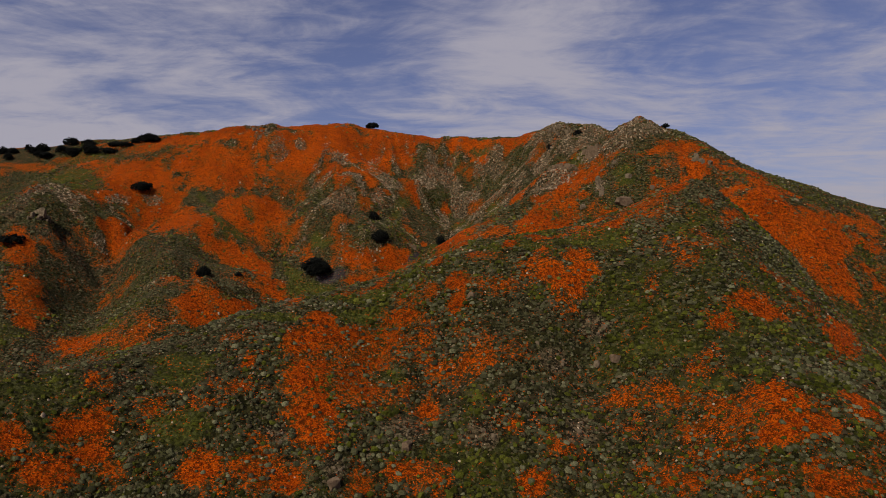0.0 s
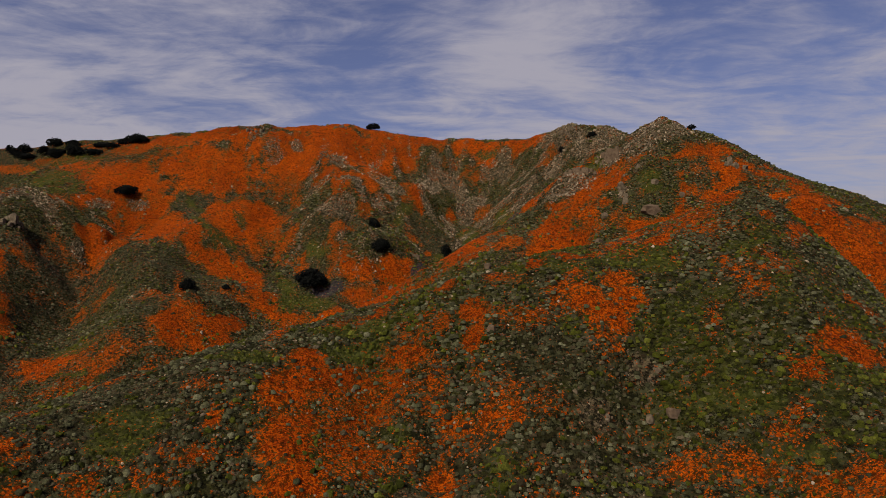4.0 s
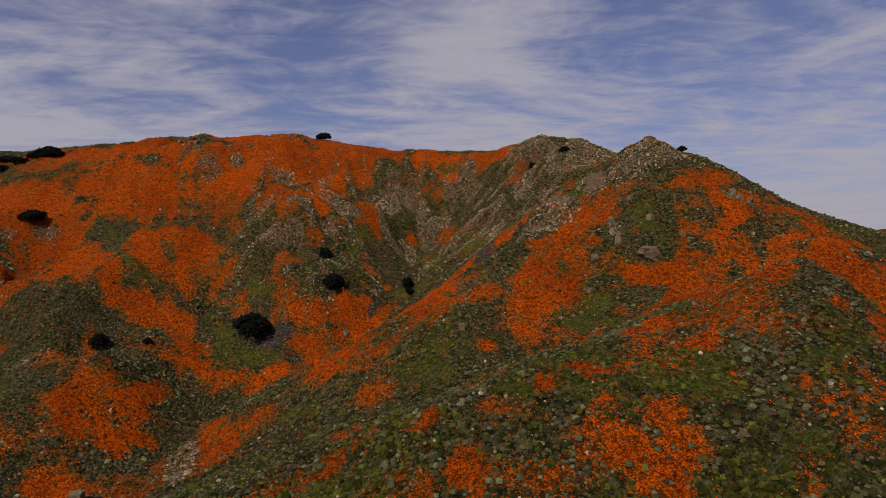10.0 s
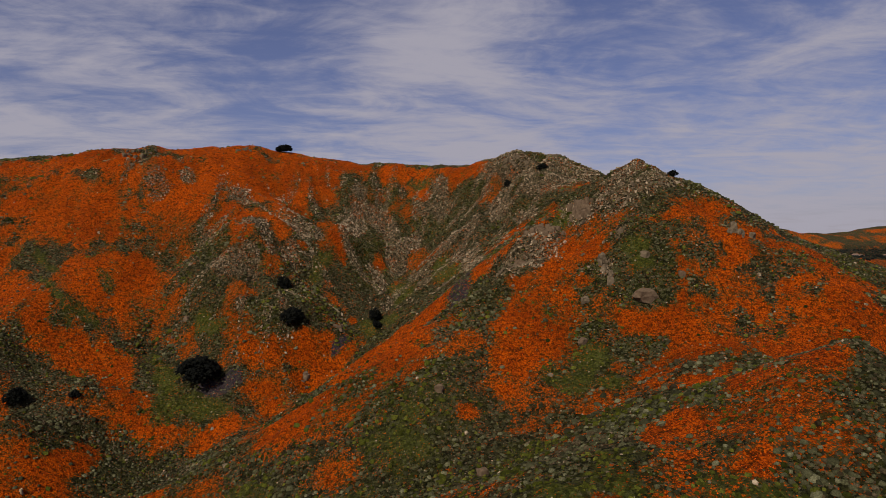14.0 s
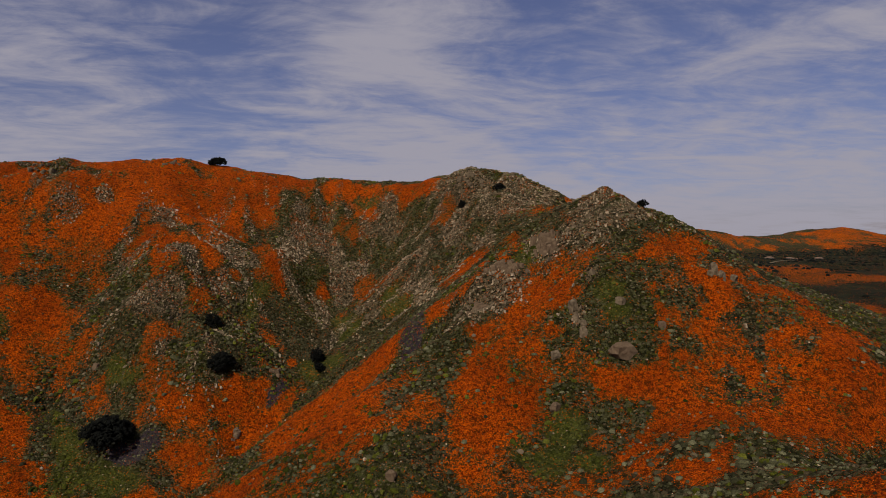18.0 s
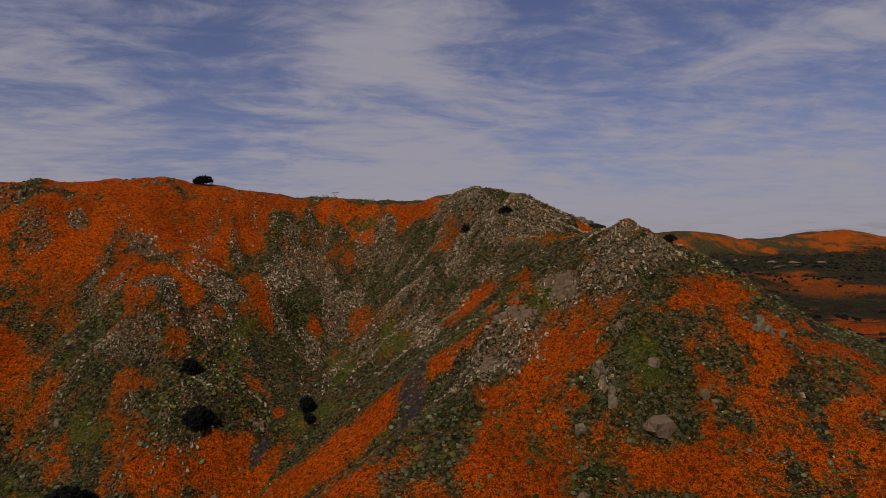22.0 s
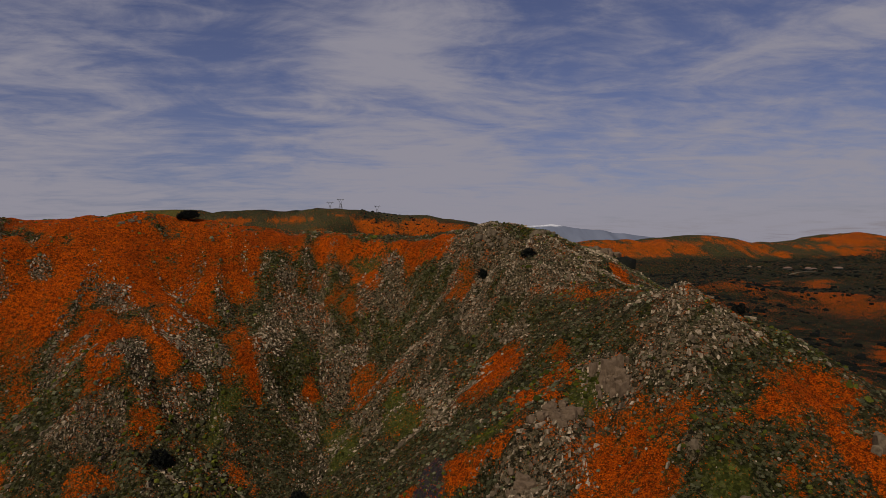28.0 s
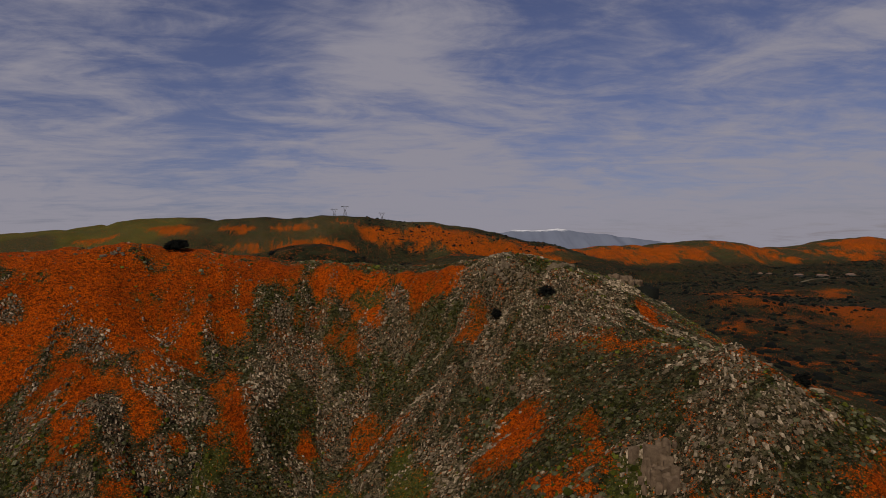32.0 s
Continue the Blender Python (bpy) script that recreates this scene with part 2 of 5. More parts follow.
SPOTS = [(66, 222, 146.6), (-24, 240, 107.6), (-77, 202, 90), (-102, 207, 92.9), (19, 322, 149.9), (30, 268, 122.8), (0, 65, 68.3), (40, 60, 75.1), (-40, 50, 70.9), (0, 30, 52.3), (70, 60, 63.5), (-60, 20, 50.3), (60, 20, 53.1)]
FRAME = [(-420, -150, 30), (0, -150, 20), (420, -150, 20), (460, 150, 55), (-460, 150, 95), (-460, 420, 140), (-200, 520, 150), (0, 480, 135), (200, 520, 112),
         (420, 420, 95), (320, 250, 80), (220, 300, 96), (150, 270, 112), (150, 110, 62), (220, 60, 40), (-250, 120, 75), (-300, 250, 122), (-30, 400, 140), (110, 240, 128), (110, 290, 138)]


def walkline(line, step=9.0):
    out = []
    for a, b in zip(line[:-1], line[1:]):
        a, b = np.array(a, float), np.array(b, float)
        n = max(1, int(np.hypot(*(b - a)[:2]) / step))
        out += [a + (b - a) * k / n for k in range(n)]
    return out + [np.array(line[-1], float)]


KNOTS = np.array(sum((walkline(l) for l in (*RIDGES.values(), *GULLIES.values())), []) + [np.array(s, float) for s in SPOTS + FRAME])
LINES = len(KNOTS)
KNOTS = np.concatenate([KNOTS, np.array(sum(SLOPES.values(), []), float)])
LOOSE = np.where(np.arange(len(KNOTS)) < LINES, 0.6, 2.0)
_, _keep = np.unique(np.round(KNOTS[:, :2] / 2.5), axis=0, return_index=True)
_keep = np.sort(_keep)
KNOTS, LOOSE = KNOTS[_keep], LOOSE[_keep]


def spline_weights(pts, soft):
    n = len(pts)
    d = np.hypot(pts[:, None, 0] - pts[None, :, 0], pts[:, None, 1] - pts[None, :, 1])
    A = np.zeros((n + 3, n + 3))
    A[:n, :n] = -d + np.diag(soft)
    A[:n, n], A[:n, n + 1:] = 1, pts[:, :2] / 100
    A[n, :n], A[n + 1:, :n] = 1, pts[:, :2].T / 100
    return np.linalg.solve(A, np.concatenate([pts[:, 2], np.zeros(3)]))




def lattice(x, y, seed):
    """Smooth value noise, about -1 to 1, one unit to a cell."""
    xi, yi = np.floor(x).astype(np.int64), np.floor(y).astype(np.int64)
    fx, fy = x - xi, y - yi
    fx, fy = fx * fx * fx * (fx * (fx * 6 - 15) + 10), fy * fy * fy * (fy * (fy * 6 - 15) + 10)

    def h(i, j):
        k = (i * 374761393 + j * 668265263 + seed * 1442695041) & 0x7FFFFFFF
        k = ((k ^ (k >> 13)) * 1274126177) & 0x7FFFFFFF
        return ((k ^ (k >> 16)) & 0xFFFF) / 32767.5 - 1
    a, b, c, d = h(xi, yi), h(xi + 1, yi), h(xi, yi + 1), h(xi + 1, yi + 1)
    return (a * (1 - fx) + b * fx) * (1 - fy) + (c * (1 - fx) + d * fx) * fy


def fractal(x, y, size, octaves, seed, gain=0.5):
    s, amp, tot = 0.0, 1.0, 0.0
    for k in range(octaves):
        c, q = math.cos(0.9 * k + seed), math.sin(0.9 * k + seed)
        s = s + amp * lattice((x * c - y * q) / size + 17 * k, (x * q + y * c) / size - 9 * k, seed + k)
        tot += amp
        amp, size = amp * gain, size / 2.03
    return s / tot


def smooth(a, b, v):
    t = np.clip((v - a) / (b - a), 0, 1)
    return t * t * (3 - 2 * t)


# Far country: rounded hills, each with plan centre, height, half-widths and turn.
FAR_HILLS = [
    (-1150, 1750, 5, 170, 300, 0), (-1000, 1750, 62, 170, 300, 0), (-850, 1750, 62, 170, 300, 0), (-700, 1750, 62, 170, 300, 0), (-550, 1750, 73, 170, 300, 0), (-400, 1750, 90, 170, 300, 0), (-250, 1750, 82, 170, 300, 0), (-100, 1750, 68, 170, 300, 0), (50, 1750, 118, 170, 300, 0),
    (200, 1750, 46, 170, 300, 0), (350, 1750, 96, 170, 300, 0), (500, 1750, 40, 170, 300, 0), (650, 1750, 46, 170, 300, 0), (21, 720, 66, 95, 70, 0), (-89, 760, 46, 95, 70, 0),
    (1100, 2050, 62, 240, 180, 10), (1400, 2080, 64, 230, 200, -8), (1860, 2080, 76, 230, 240, 12), (2350, 2100, 60, 420, 260, 0), (850, 2020, 50, 150, 160, 0),
    (345, 610, 22, 60, 50, 20), (450, 590, 12, 90, 60, -20), (300, 520, 14, 60, 50, 0), (640, 1050, 10, 200, 120, 0), (800, 1300, 12, 160, 140, 0),
]


def far_height(x, y):
    z = 96 + 0 * x
    for cx, cy, h, rx, ry, turn in FAR_HILLS:
        c, s = math.cos(radians(turn)), math.sin(radians(turn))
        u, v = ((x - cx) * c + (y - cy) * s) / rx, (-(x - cx) * s + (y - cy) * c) / ry
        z = z + h * np.exp(-(u * u + v * v))
    spread = smooth(500, 1200, np.hypot(x, y - 200))
    z = z + (5 + 10 * spread) * fractal(x, y, 260, 5, 3, 0.5)
    gap = np.abs(fractal(x, y, 210, 3, 8, 0.5))
    return z + 9 * spread * (np.minimum(gap * 4, 1) - 0.7)



CRAGGY = [(52, 290, 40, 22, -30), (0, 292, 36, 30, 0), (-40, 268, 16, 34, 20), (66, 218, 24, 17, 0), (40, 208, 16, 9, 20), (-90, 312, 14, 12, 0), (-140, 225, 18, 20, 0), (30, 272, 32, 18, 35), (112, 336, 20, 12, 40)]
CRAGS = [(60, 300, 26, 11, -15), (70, 224, 14, 12, 0), (-90, 312, 12, 9, 60), (0, 290, 24, 15, 10), (112, 338, 14, 8, 40), (47, 208, 11, 6, 10), (-52, 298, 5, 14, 10), (-140, 220, 12, 10, 0)]


def ellipses(x, y, spec):
    m = np.zeros_like(x)
    for cx, cy, rx, ry, turn in spec:
        c, s = math.cos(radians(turn)), math.sin(radians(turn))
        u, v = ((x - cx) * c + (y - cy) * s) / rx, (-(x - cx) * s + (y - cy) * c) / ry
        m = np.maximum(m, np.exp(-0.7 * (u * u + v * v) ** 1.5))
    return m


def relief(x, y, fine=True):
    """Bumps and crags of a few metres, on top of the main forms."""
    z = 1.3 * fractal(x, y, 26, 3, 21)
    if fine:
        crag = ellipses(x, y, CRAGS)
        z = z + (0.30 + 1.1 * crag) * fractal(x, y, 5.0, 4, 31, 0.55)
    return z


KNOTS[:, 2] -= relief(KNOTS[:, 0], KNOTS[:, 1]) + 0.5
WEIGHTS = spline_weights(KNOTS, LOOSE)


def base_height(x, y):
    shape = x.shape
    x, y = x.ravel(), y.ravel()
    z = np.zeros_like(x)
    n = len(KNOTS)
    for a in range(0, len(x), 40000):
        q = slice(a, a + 40000)
        d = np.hypot(x[q, None] - KNOTS[None, :, 0], y[q, None] - KNOTS[None, :, 1])
        z[q] = -d @ WEIGHTS[:n] + WEIGHTS[n] + (WEIGHTS[n + 1] * x[q] + WEIGHTS[n + 2] * y[q]) / 100
    return z.reshape(shape)


class DownhillNoise:
    """Noise drawn out along the fall line, for ribs, rills and streaks of growth."""

    def __init__(self, size, seed, reach=9, step=1.3, amount=0.6):
        self.x0, self.y0, self.d = -200.0, 36.0, 1.5
        X, Y = np.meshgrid(np.arange(self.x0, 150, self.d), np.arange(self.y0, 365, self.d))
        Z = base_height(X, Y)
        gy_, gx_ = np.gradient(Z, self.d)
        n = np.hypot(gx_, gy_) + 0.05
        self.fall = np.arctan2(gy_, gx_)
        gx_, gy_ = gx_ / n, gy_ / n
        tot = np.zeros_like(X)
        for way in (1, -1):
            px, py = X.copy(), Y.copy()
            for k in range(reach):
                i, j = self.cell(px, py, X.shape)
                tot += lattice(px / size, py / size, seed) + 0.5 * lattice(px / size * 2.1 + 9, py / size * 2.1, seed + 1)
                px, py = px + way * step * gx_[j, i], py + way * step * gy_[j, i]
        tot /= tot.std()
        self.grid = tot * amount

    def cell(self, x, y, shape):
        return (np.clip(np.rint((x - self.x0) / self.d).astype(int), 0, shape[1] - 1), np.clip(np.rint((y - self.y0) / self.d).astype(int), 0, shape[0] - 1))

    def __call__(self, x, y):
        u, v = np.clip((x - self.x0) / self.d, 0, self.grid.shape[1] - 1.01), np.clip((y - self.y0) / self.d, 0, self.grid.shape[0] - 1.01)
        i, j = u.astype(int), v.astype(int)
        f, g, G = u - i, v - j, self.grid
        return (G[j, i] * (1 - f) + G[j, i + 1] * f) * (1 - g) + (G[j + 1, i] * (1 - f) + G[j + 1, i + 1] * f) * g


RIBS = DownhillNoise(4.5, 401, 9, 1.3, 0.32)
STREAKS = DownhillNoise(2.4, 409, 7, 1.2, 0.42)


def ground_height(x, y, fine=True):
    r = np.maximum(np.abs(x) / 330, np.abs(y - 190) / 300)
    far = smooth(0.80, 1.25, r)
    z = np.where(far < 1, 0.0, far_height(x, y))
    near = far < 1
    if near.any():
        xn, yn = x[near], y[near]
        zn = base_height(xn, yn)
        zn = zn + relief(xn, yn, fine)
        if fine:
            zn = zn + (1.2 + 2.0 * ellipses(xn, yn, CRAGGY)) * RIBS(xn, yn) * smooth(1.0, 0.75, r[near])
        over = np.where(np.hypot(xn - 71, yn - 223) < 14, np.maximum(zn - 147.3, 0), 0)
        zn = zn - over + 1.1 * (1 - np.exp(-over / 1.1))
        z[near] = zn * (1 - far[near]) + far_height(xn, yn) * far[near]
    return z


# ---- end landform ----


def mesh_from(name, verts, faces, smooth_shade=True):
    """A mesh out of numpy arrays; faces is an (n, 3) or (n, 4) array."""
    me = bpy.data.meshes.new(name)
    k = faces.shape[1]
    me.vertices.add(len(verts))
    me.vertices.foreach_set("co", np.ascontiguousarray(verts, np.float32).ravel())
    me.loops.add(faces.size)
    me.loops.foreach_set("vertex_index", np.ascontiguousarray(faces, np.int32).ravel())
    me.polygons.add(len(faces))
    me.polygons.foreach_set("loop_start", np.arange(0, faces.size, k, dtype=np.int32))
    me.polygons.foreach_set("use_smooth", np.full(len(faces), smooth_shade))
    me.update(calc_edges=True)
    return me


def spaced(lo, hi, step, grow, cap, far_lo, far_hi):
    """Grid lines: even between lo and hi, then growing outwards."""
    out = list(np.arange(lo, hi + step / 2, step))
    s, v = step, out[-1]
    while v < far_hi:
        s = min(s * grow, cap if v < 2600 else 400)
        v += s
        out.append(v)
    s, v = step, out[0]
    while v > far_lo:
        s = min(s * grow, cap if v > -1300 else 400)
        v -= s
        out.insert(0, v)
    return np.array(out)


gx = spaced(-175, 135, 1.0, 1.04, 13, -4900, 4900)
gy = spaced(45, 350, 1.0, 1.04, 22, -3500, 4900)
GX, GY = np.meshgrid(gx, gy)
GZ = ground_height(GX, GY)
nx, ny = len(gx), len(gy)
idx = np.arange(nx * ny).reshape(ny, nx)
quads = np.stack([idx[:-1, :-1], idx[:-1, 1:], idx[1:, 1:], idx[1:, :-1]], -1).reshape(-1, 4)
ground_mesh = mesh_from("ground", np.stack([GX, GY, GZ], -1).reshape(-1, 3), quads)
ground = tagged(new("ground", ground_mesh), "hillsides of grass, sage scrub and orange poppies", "ground", kind="structure")

# ---- where the poppies, rocks and grass lie: plan centre, half-widths and turn of each patch ----
BROKEN_BACK = [(297, 376, 36.2, 13.6, 47)]
BROKEN_FRONT = [(51, 111, 5.4, 1.5, 41), (47, 111, 4.6, 1.4, 45), (60, 93, 10.2, 2.2, 53), (40, 125, 4.7, 3, 12), (44, 121, 3, 2.4, 126)]
BROKEN_MIDDLE_A = [(74, 197, 8.6, 4.5, 12), (82, 184, 7.3, 5.5, 97), (69, 178, 9.4, 4.4, 165), (82, 176, 9.8, 4.8, 174), (65, 171, 5.8, 3, 173), (80, 167, 9.1, 2.4, 149), (91, 165, 10.8, 3.8, 39), (89, 156, 8.7, 5.8, 23), (90, 146, 6.6, 4, 48), (86, 166, 9.8, 7.8, 122), (105, 161, 11.4, 6.2, 31), (104, 150, 10.5, 2, 53), (79, 199, 4.6, 2.8, 146), (80, 181, 4.5, 2.9, 161), (88, 182, 6.3, 3.7, 18), (79, 174, 6.4, 3.2, 168), (83, 167, 8.5, 4, 2), (69, 170, 7, 3.9, 169)]
BROKEN_MIDDLE_B = [(50, 175, 5, 2.4, 155), (47, 178, 2.7, 2, 147), (55, 173, 3.4, 2.2, 143), (56, 163, 6, 4.6, 119), (45, 159, 6.5, 3.5, 88), (49, 152, 6.7, 3.8, 63), (70, 158, 8.9, 3.9, 6), (82, 157, 6.5, 2.7, 16), (60, 175, 3.7, 2.4, 173), (79, 198, 5.8, 3, 167), (73, 192, 3.6, 1.8, 5), (86, 191, 5, 4.4, 103), (65, 189, 3.2, 2, 46), (83, 179, 6.1, 2.2, 36), (75, 183, 4.3, 1.9, 167), (64, 183, 2.1, 1.1, 171), (73, 179, 2.7, 1.1, 167), (73, 181, 16.1, 10.6, 142)]
BROKEN_MIDDLE_C = [(85, 166, 10.7, 9.3, 131), (94, 154, 14.1, 10.1, 51)]
GRASSY_BACK = [(-3, 246, 5.3, 3.5, 101), (-47, 240, 6.6, 2.5, 144), (-168, 295, 17.8, 6.1, 172), (-157, 264, 28.7, 10.3, 131), (-91, 247, 14.6, 1.7, 132), (-82, 243, 7.3, 2.1, 162), (-101, 263, 12.3, 1.7, 136), (8, 265, 8.5, 4.4, 109), (32, 219, 6.5, 3.9, 114), (22, 264, 10.4, 4.3, 103), (18, 321, 7.5, 3.5, 155), (-18, 270, 8.5, 3.4, 78), (2, 248, 5.1, 2.6, 122), (-56, 228, 15.6, 2.5, 120), (-80, 255, 4.9, 3.2, 136)]
GRASSY_FRONT_A = [(-34, 82, 4.6, 2.5, 3), (-34, 78, 3.6, 2, 8), (28, 109, 5.4, 2.2, 153), (15, 107, 4.5, 1.3, 160), (-31, 71, 3.9, 2.3, 1), (-15, 101, 4.9, 1.6, 3), (-46, 69, 3.4, 1, 47), (33, 79, 4.3, 1.7, 145), (32, 85, 5.3, 1.3, 155), (-26, 93, 4.5, 1.2, 5), (-13, 97, 3.9, 1.4, 12), (13, 113, 5.9, 1.9, 99), (23, 107, 3.4, 0.9, 178), (29, 105, 3.2, 1.1, 170), (40, 105, 3.3, 2.2, 6), (-11, 102, 3.3, 1.3, 163), (34, 98, 2.6, 1.3, 153), (19, 113, 3.2, 1.8, 73)]
GRASSY_FRONT_B = [(8, 109, 4.6, 1.9, 113)]
GRASSY_MIDDLE = [(-86, 158, 7.4, 1.4, 162), (33, 168, 5.1, 4.9, 35), (-25, 170, 9.1, 3, 136), (3, 161, 5.6, 3.1, 141), (-51, 214, 5.4, 3.6, 117), (-42, 214, 6.7, 3.4, 158), (38, 172, 5.1, 3.7, 147), (33, 168, 4.1, 3.6, 154), (39, 164, 3.4, 3, 94), (4, 166, 2.6, 1.3, 140), (-92, 170, 13.4, 2.9, 142), (-51, 212, 5.3, 4, 104), (-66, 187, 2.3, 1, 79), (56, 190, 4, 2.9, 173), (55, 186, 3.2, 2.3, 9), (47, 214, 4.1, 3.6, 75), (0, 162, 5.4, 3.1, 131)]
LUPINE_BACK = [(-41, 220, 3.6, 2.2, 161), (-37, 222, 3.3, 2.4, 166), (-37, 224, 2.3, 1.2, 166), (-11, 238, 5.2, 1.1, 54)]
LUPINE_MIDDLE = [(19, 212, 15.6, 2.9, 74)]
POPPIES_BACK_A = [(-67, 222, 16.6, 5.2, 113), (-67, 232, 7.2, 2.9, 111), (-21, 232, 7.1, 3.1, 20), (-18, 235, 4.8, 1.7, 20), (-35, 230, 2.3, 1.1, 179), (-140, 267, 8.1, 5.9, 131), (-119, 256, 13.3, 6, 59), (-117, 264, 8.6, 4.4, 35), (-113, 289, 17.8, 8.4, 120), (-94, 281, 11.8, 9.5, 147), (-79, 230, 13, 5.7, 166), (-85, 234, 7.9, 2.7, 17), (-119, 235, 11, 6.5, 116), (-80, 257, 13, 6.4, 120), (-125, 236, 5.3, 4.1, 54), (-139, 253, 13.6, 5.2, 72), (-169, 293, 16.4, 4.5, 157), (-118, 286, 11.5, 8, 137)]
POPPIES_BACK_B = [(-38, 312, 25.7, 10, 21), (-58, 309, 14.6, 8.4, 19), (-34, 291, 13, 7.1, 87), (-44, 271, 10.9, 3.4, 108), (-18, 326, 13.2, 3.6, 6), (-75, 306, 8, 7, 57), (20, 316, 5.2, 3.2, 103), (42, 309, 4.3, 2.6, 109), (32, 317, 3.3, 1.8, 105), (-12, 281, 5.4, 1.6, 93), (1, 283, 3, 2.1, 25), (-8, 249, 1.4, 1, 17), (-24, 272, 2.4, 2.2, 90), (-21, 236, 6.6, 1.7, 14), (-63, 289, 6.6, 3.7, 163), (-47, 280, 14.2, 5.2, 118), (-41, 307, 17.3, 10.7, 24), (-38, 325, 22.8, 4.8, 12)]
POPPIES_BACK_C = [(42, 257, 5.9, 4.7, 61), (-13, 283, 6.4, 3.1, 97), (-32, 282, 8.2, 3.8, 97), (-52, 307, 18.3, 8.7, 19), (1, 283, 3.1, 2.1, 84), (43, 313, 5.7, 3.8, 78), (87, 278, 9.2, 2.8, 73), (39, 222, 6.9, 2.3, 104), (20, 315, 4.9, 3.3, 118), (22, 220, 20, 3, 150), (0, 223, 11.6, 7.3, 0), (9, 223, 8.8, 5.9, 148), (42, 251, 10.9, 7.5, 97), (-15, 235, 7.8, 3.6, 18), (-22, 235, 4.1, 2.2, 12), (-36, 230, 3.2, 1.3, 170), (-31, 220, 5.6, 2, 178), (-23, 222, 3.2, 2, 37)]
POPPIES_BACK_D = [(-17, 228, 19.5, 3.6, 52), (-31, 230, 7.9, 5, 5), (-61, 306, 36.3, 12.2, 21), (-107, 286, 24.7, 15.8, 169), (-132, 274, 17.7, 13.6, 154), (-79, 256, 14.8, 12.7, 41), (-107, 244, 22.1, 11.1, 151)]
POPPIES_FRONT_A = [(-20, 89, 3.5, 2.4, 64), (-18, 83, 3.8, 2.8, 76), (-16, 78, 3.3, 2.9, 30), (-15, 74, 2.5, 1.8, 178), (-16, 92, 3.5, 1, 26), (-19, 94, 1.9, 0.9, 20), (-9, 70, 2.3, 1.7, 45), (-5, 72, 2.2, 1.1, 6), (-3, 71, 1.4, 0.8, 6), (-17, 68, 2, 1.4, 175), (-26, 67, 2.2, 1.9, 169), (-44, 63, 2, 1.9, 151), (-41, 67, 2, 1.5, 74), (-41, 74, 1.3, 0.9, 47), (-39, 70, 1.9, 1.9, 28), (-40, 62, 3, 1, 33), (-38, 66, 1.9, 1.1, 34), (43, 89, 4.5, 1.3, 17)]
POPPIES_FRONT_B = [(39, 86, 1.7, 0.9, 165), (46, 88, 3, 0.8, 25), (38, 73, 2.9, 1.7, 110), (40, 70, 4.1, 1.7, 5), (37, 68, 2.8, 1, 154), (41, 68, 3.5, 1, 8), (49, 72, 4.3, 0.9, 40), (38, 63, 3.9, 1.3, 172), (25, 72, 2.4, 1.6, 136), (26, 69, 3.2, 0.9, 146), (10, 72, 2, 0.8, 4), (-2, 82, 2.9, 1.5, 92), (19, 98, 2, 1.3, 18), (-26, 83, 1, 0.8, 17), (-6, 96, 3.3, 0.8, 168), (2, 101, 1.8, 1.4, 152), (-2, 100, 1.2, 0.8, 175), (2, 97, 1.2, 0.8, 168)]
POPPIES_FRONT_C = [(22, 103, 2.5, 1.3, 11), (18, 100, 1.9, 1.3, 16), (23, 100, 2.3, 0.8, 3), (20, 97, 1.8, 1.1, 40), (19, 94, 1.5, 0.8, 12), (17, 105, 1.1, 0.8, 151), (37, 100, 1.5, 1, 138), (37, 103, 0.8, 0.8, 152), (31, 105, 0.8, 0.8, 3), (-13, 104, 5.4, 1.3, 29), (-2, 107, 2.5, 0.8, 170), (31, 112, 4.7, 0.9, 25), (-24, 101, 3.3, 1.5, 93), (12, 109, 1.7, 1.2, 79), (29, 121, 7, 3.3, 69), (26, 112, 3.3, 2.8, 83), (18, 110, 3.5, 1.1, 174)]
POPPIES_MIDDLE_A = [(-41, 174, 11.6, 3.7, 109), (29, 182, 6.8, 6, 163), (25, 175, 5.4, 3.7, 168), (21, 169, 2.7, 2, 154), (46, 196, 6, 2.1, 88), (53, 173, 7.1, 3, 146), (13, 164, 1.6, 1.1, 4), (28, 185, 4.2, 3.7, 159), (30, 177, 4.1, 3.4, 14), (26, 176, 3.3, 2.9, 172), (42, 195, 4.8, 3.5, 13), (35, 193, 4.8, 1.8, 165), (46, 200, 4.4, 1.7, 100), (14, 164, 1.1, 0.8, 177), (5, 183, 3.5, 2.4, 145), (-19, 189, 16.3, 7.5, 106), (20, 169, 1.7, 1.4, 63), (-54, 209, 6.6, 4, 8)]
POPPIES_MIDDLE_B = [(-62, 214, 15.2, 5.5, 136), (-49, 207, 5.5, 3.7, 151), (-64, 179, 6.9, 4.5, 68), (-60, 172, 5.2, 3.5, 61), (-69, 175, 3.9, 2.6, 101), (-60, 193, 6.1, 2.3, 87), (-65, 157, 6.7, 4.1, 142), (-137, 199, 8, 4, 127), (-115, 168, 3.4, 2.7, 94), (-95, 164, 8.1, 6.3, 127), (-69, 178, 9.3, 5.7, 84), (-63, 184, 12.5, 2.6, 76), (37, 196, 4.6, 3.2, 140), (44, 196, 4.9, 3.3, 101), (49, 202, 2.8, 1.5, 102), (31, 196, 3.3, 2.3, 131), (35, 189, 5.7, 2.4, 157), (43, 189, 2.1, 1.4, 155)]
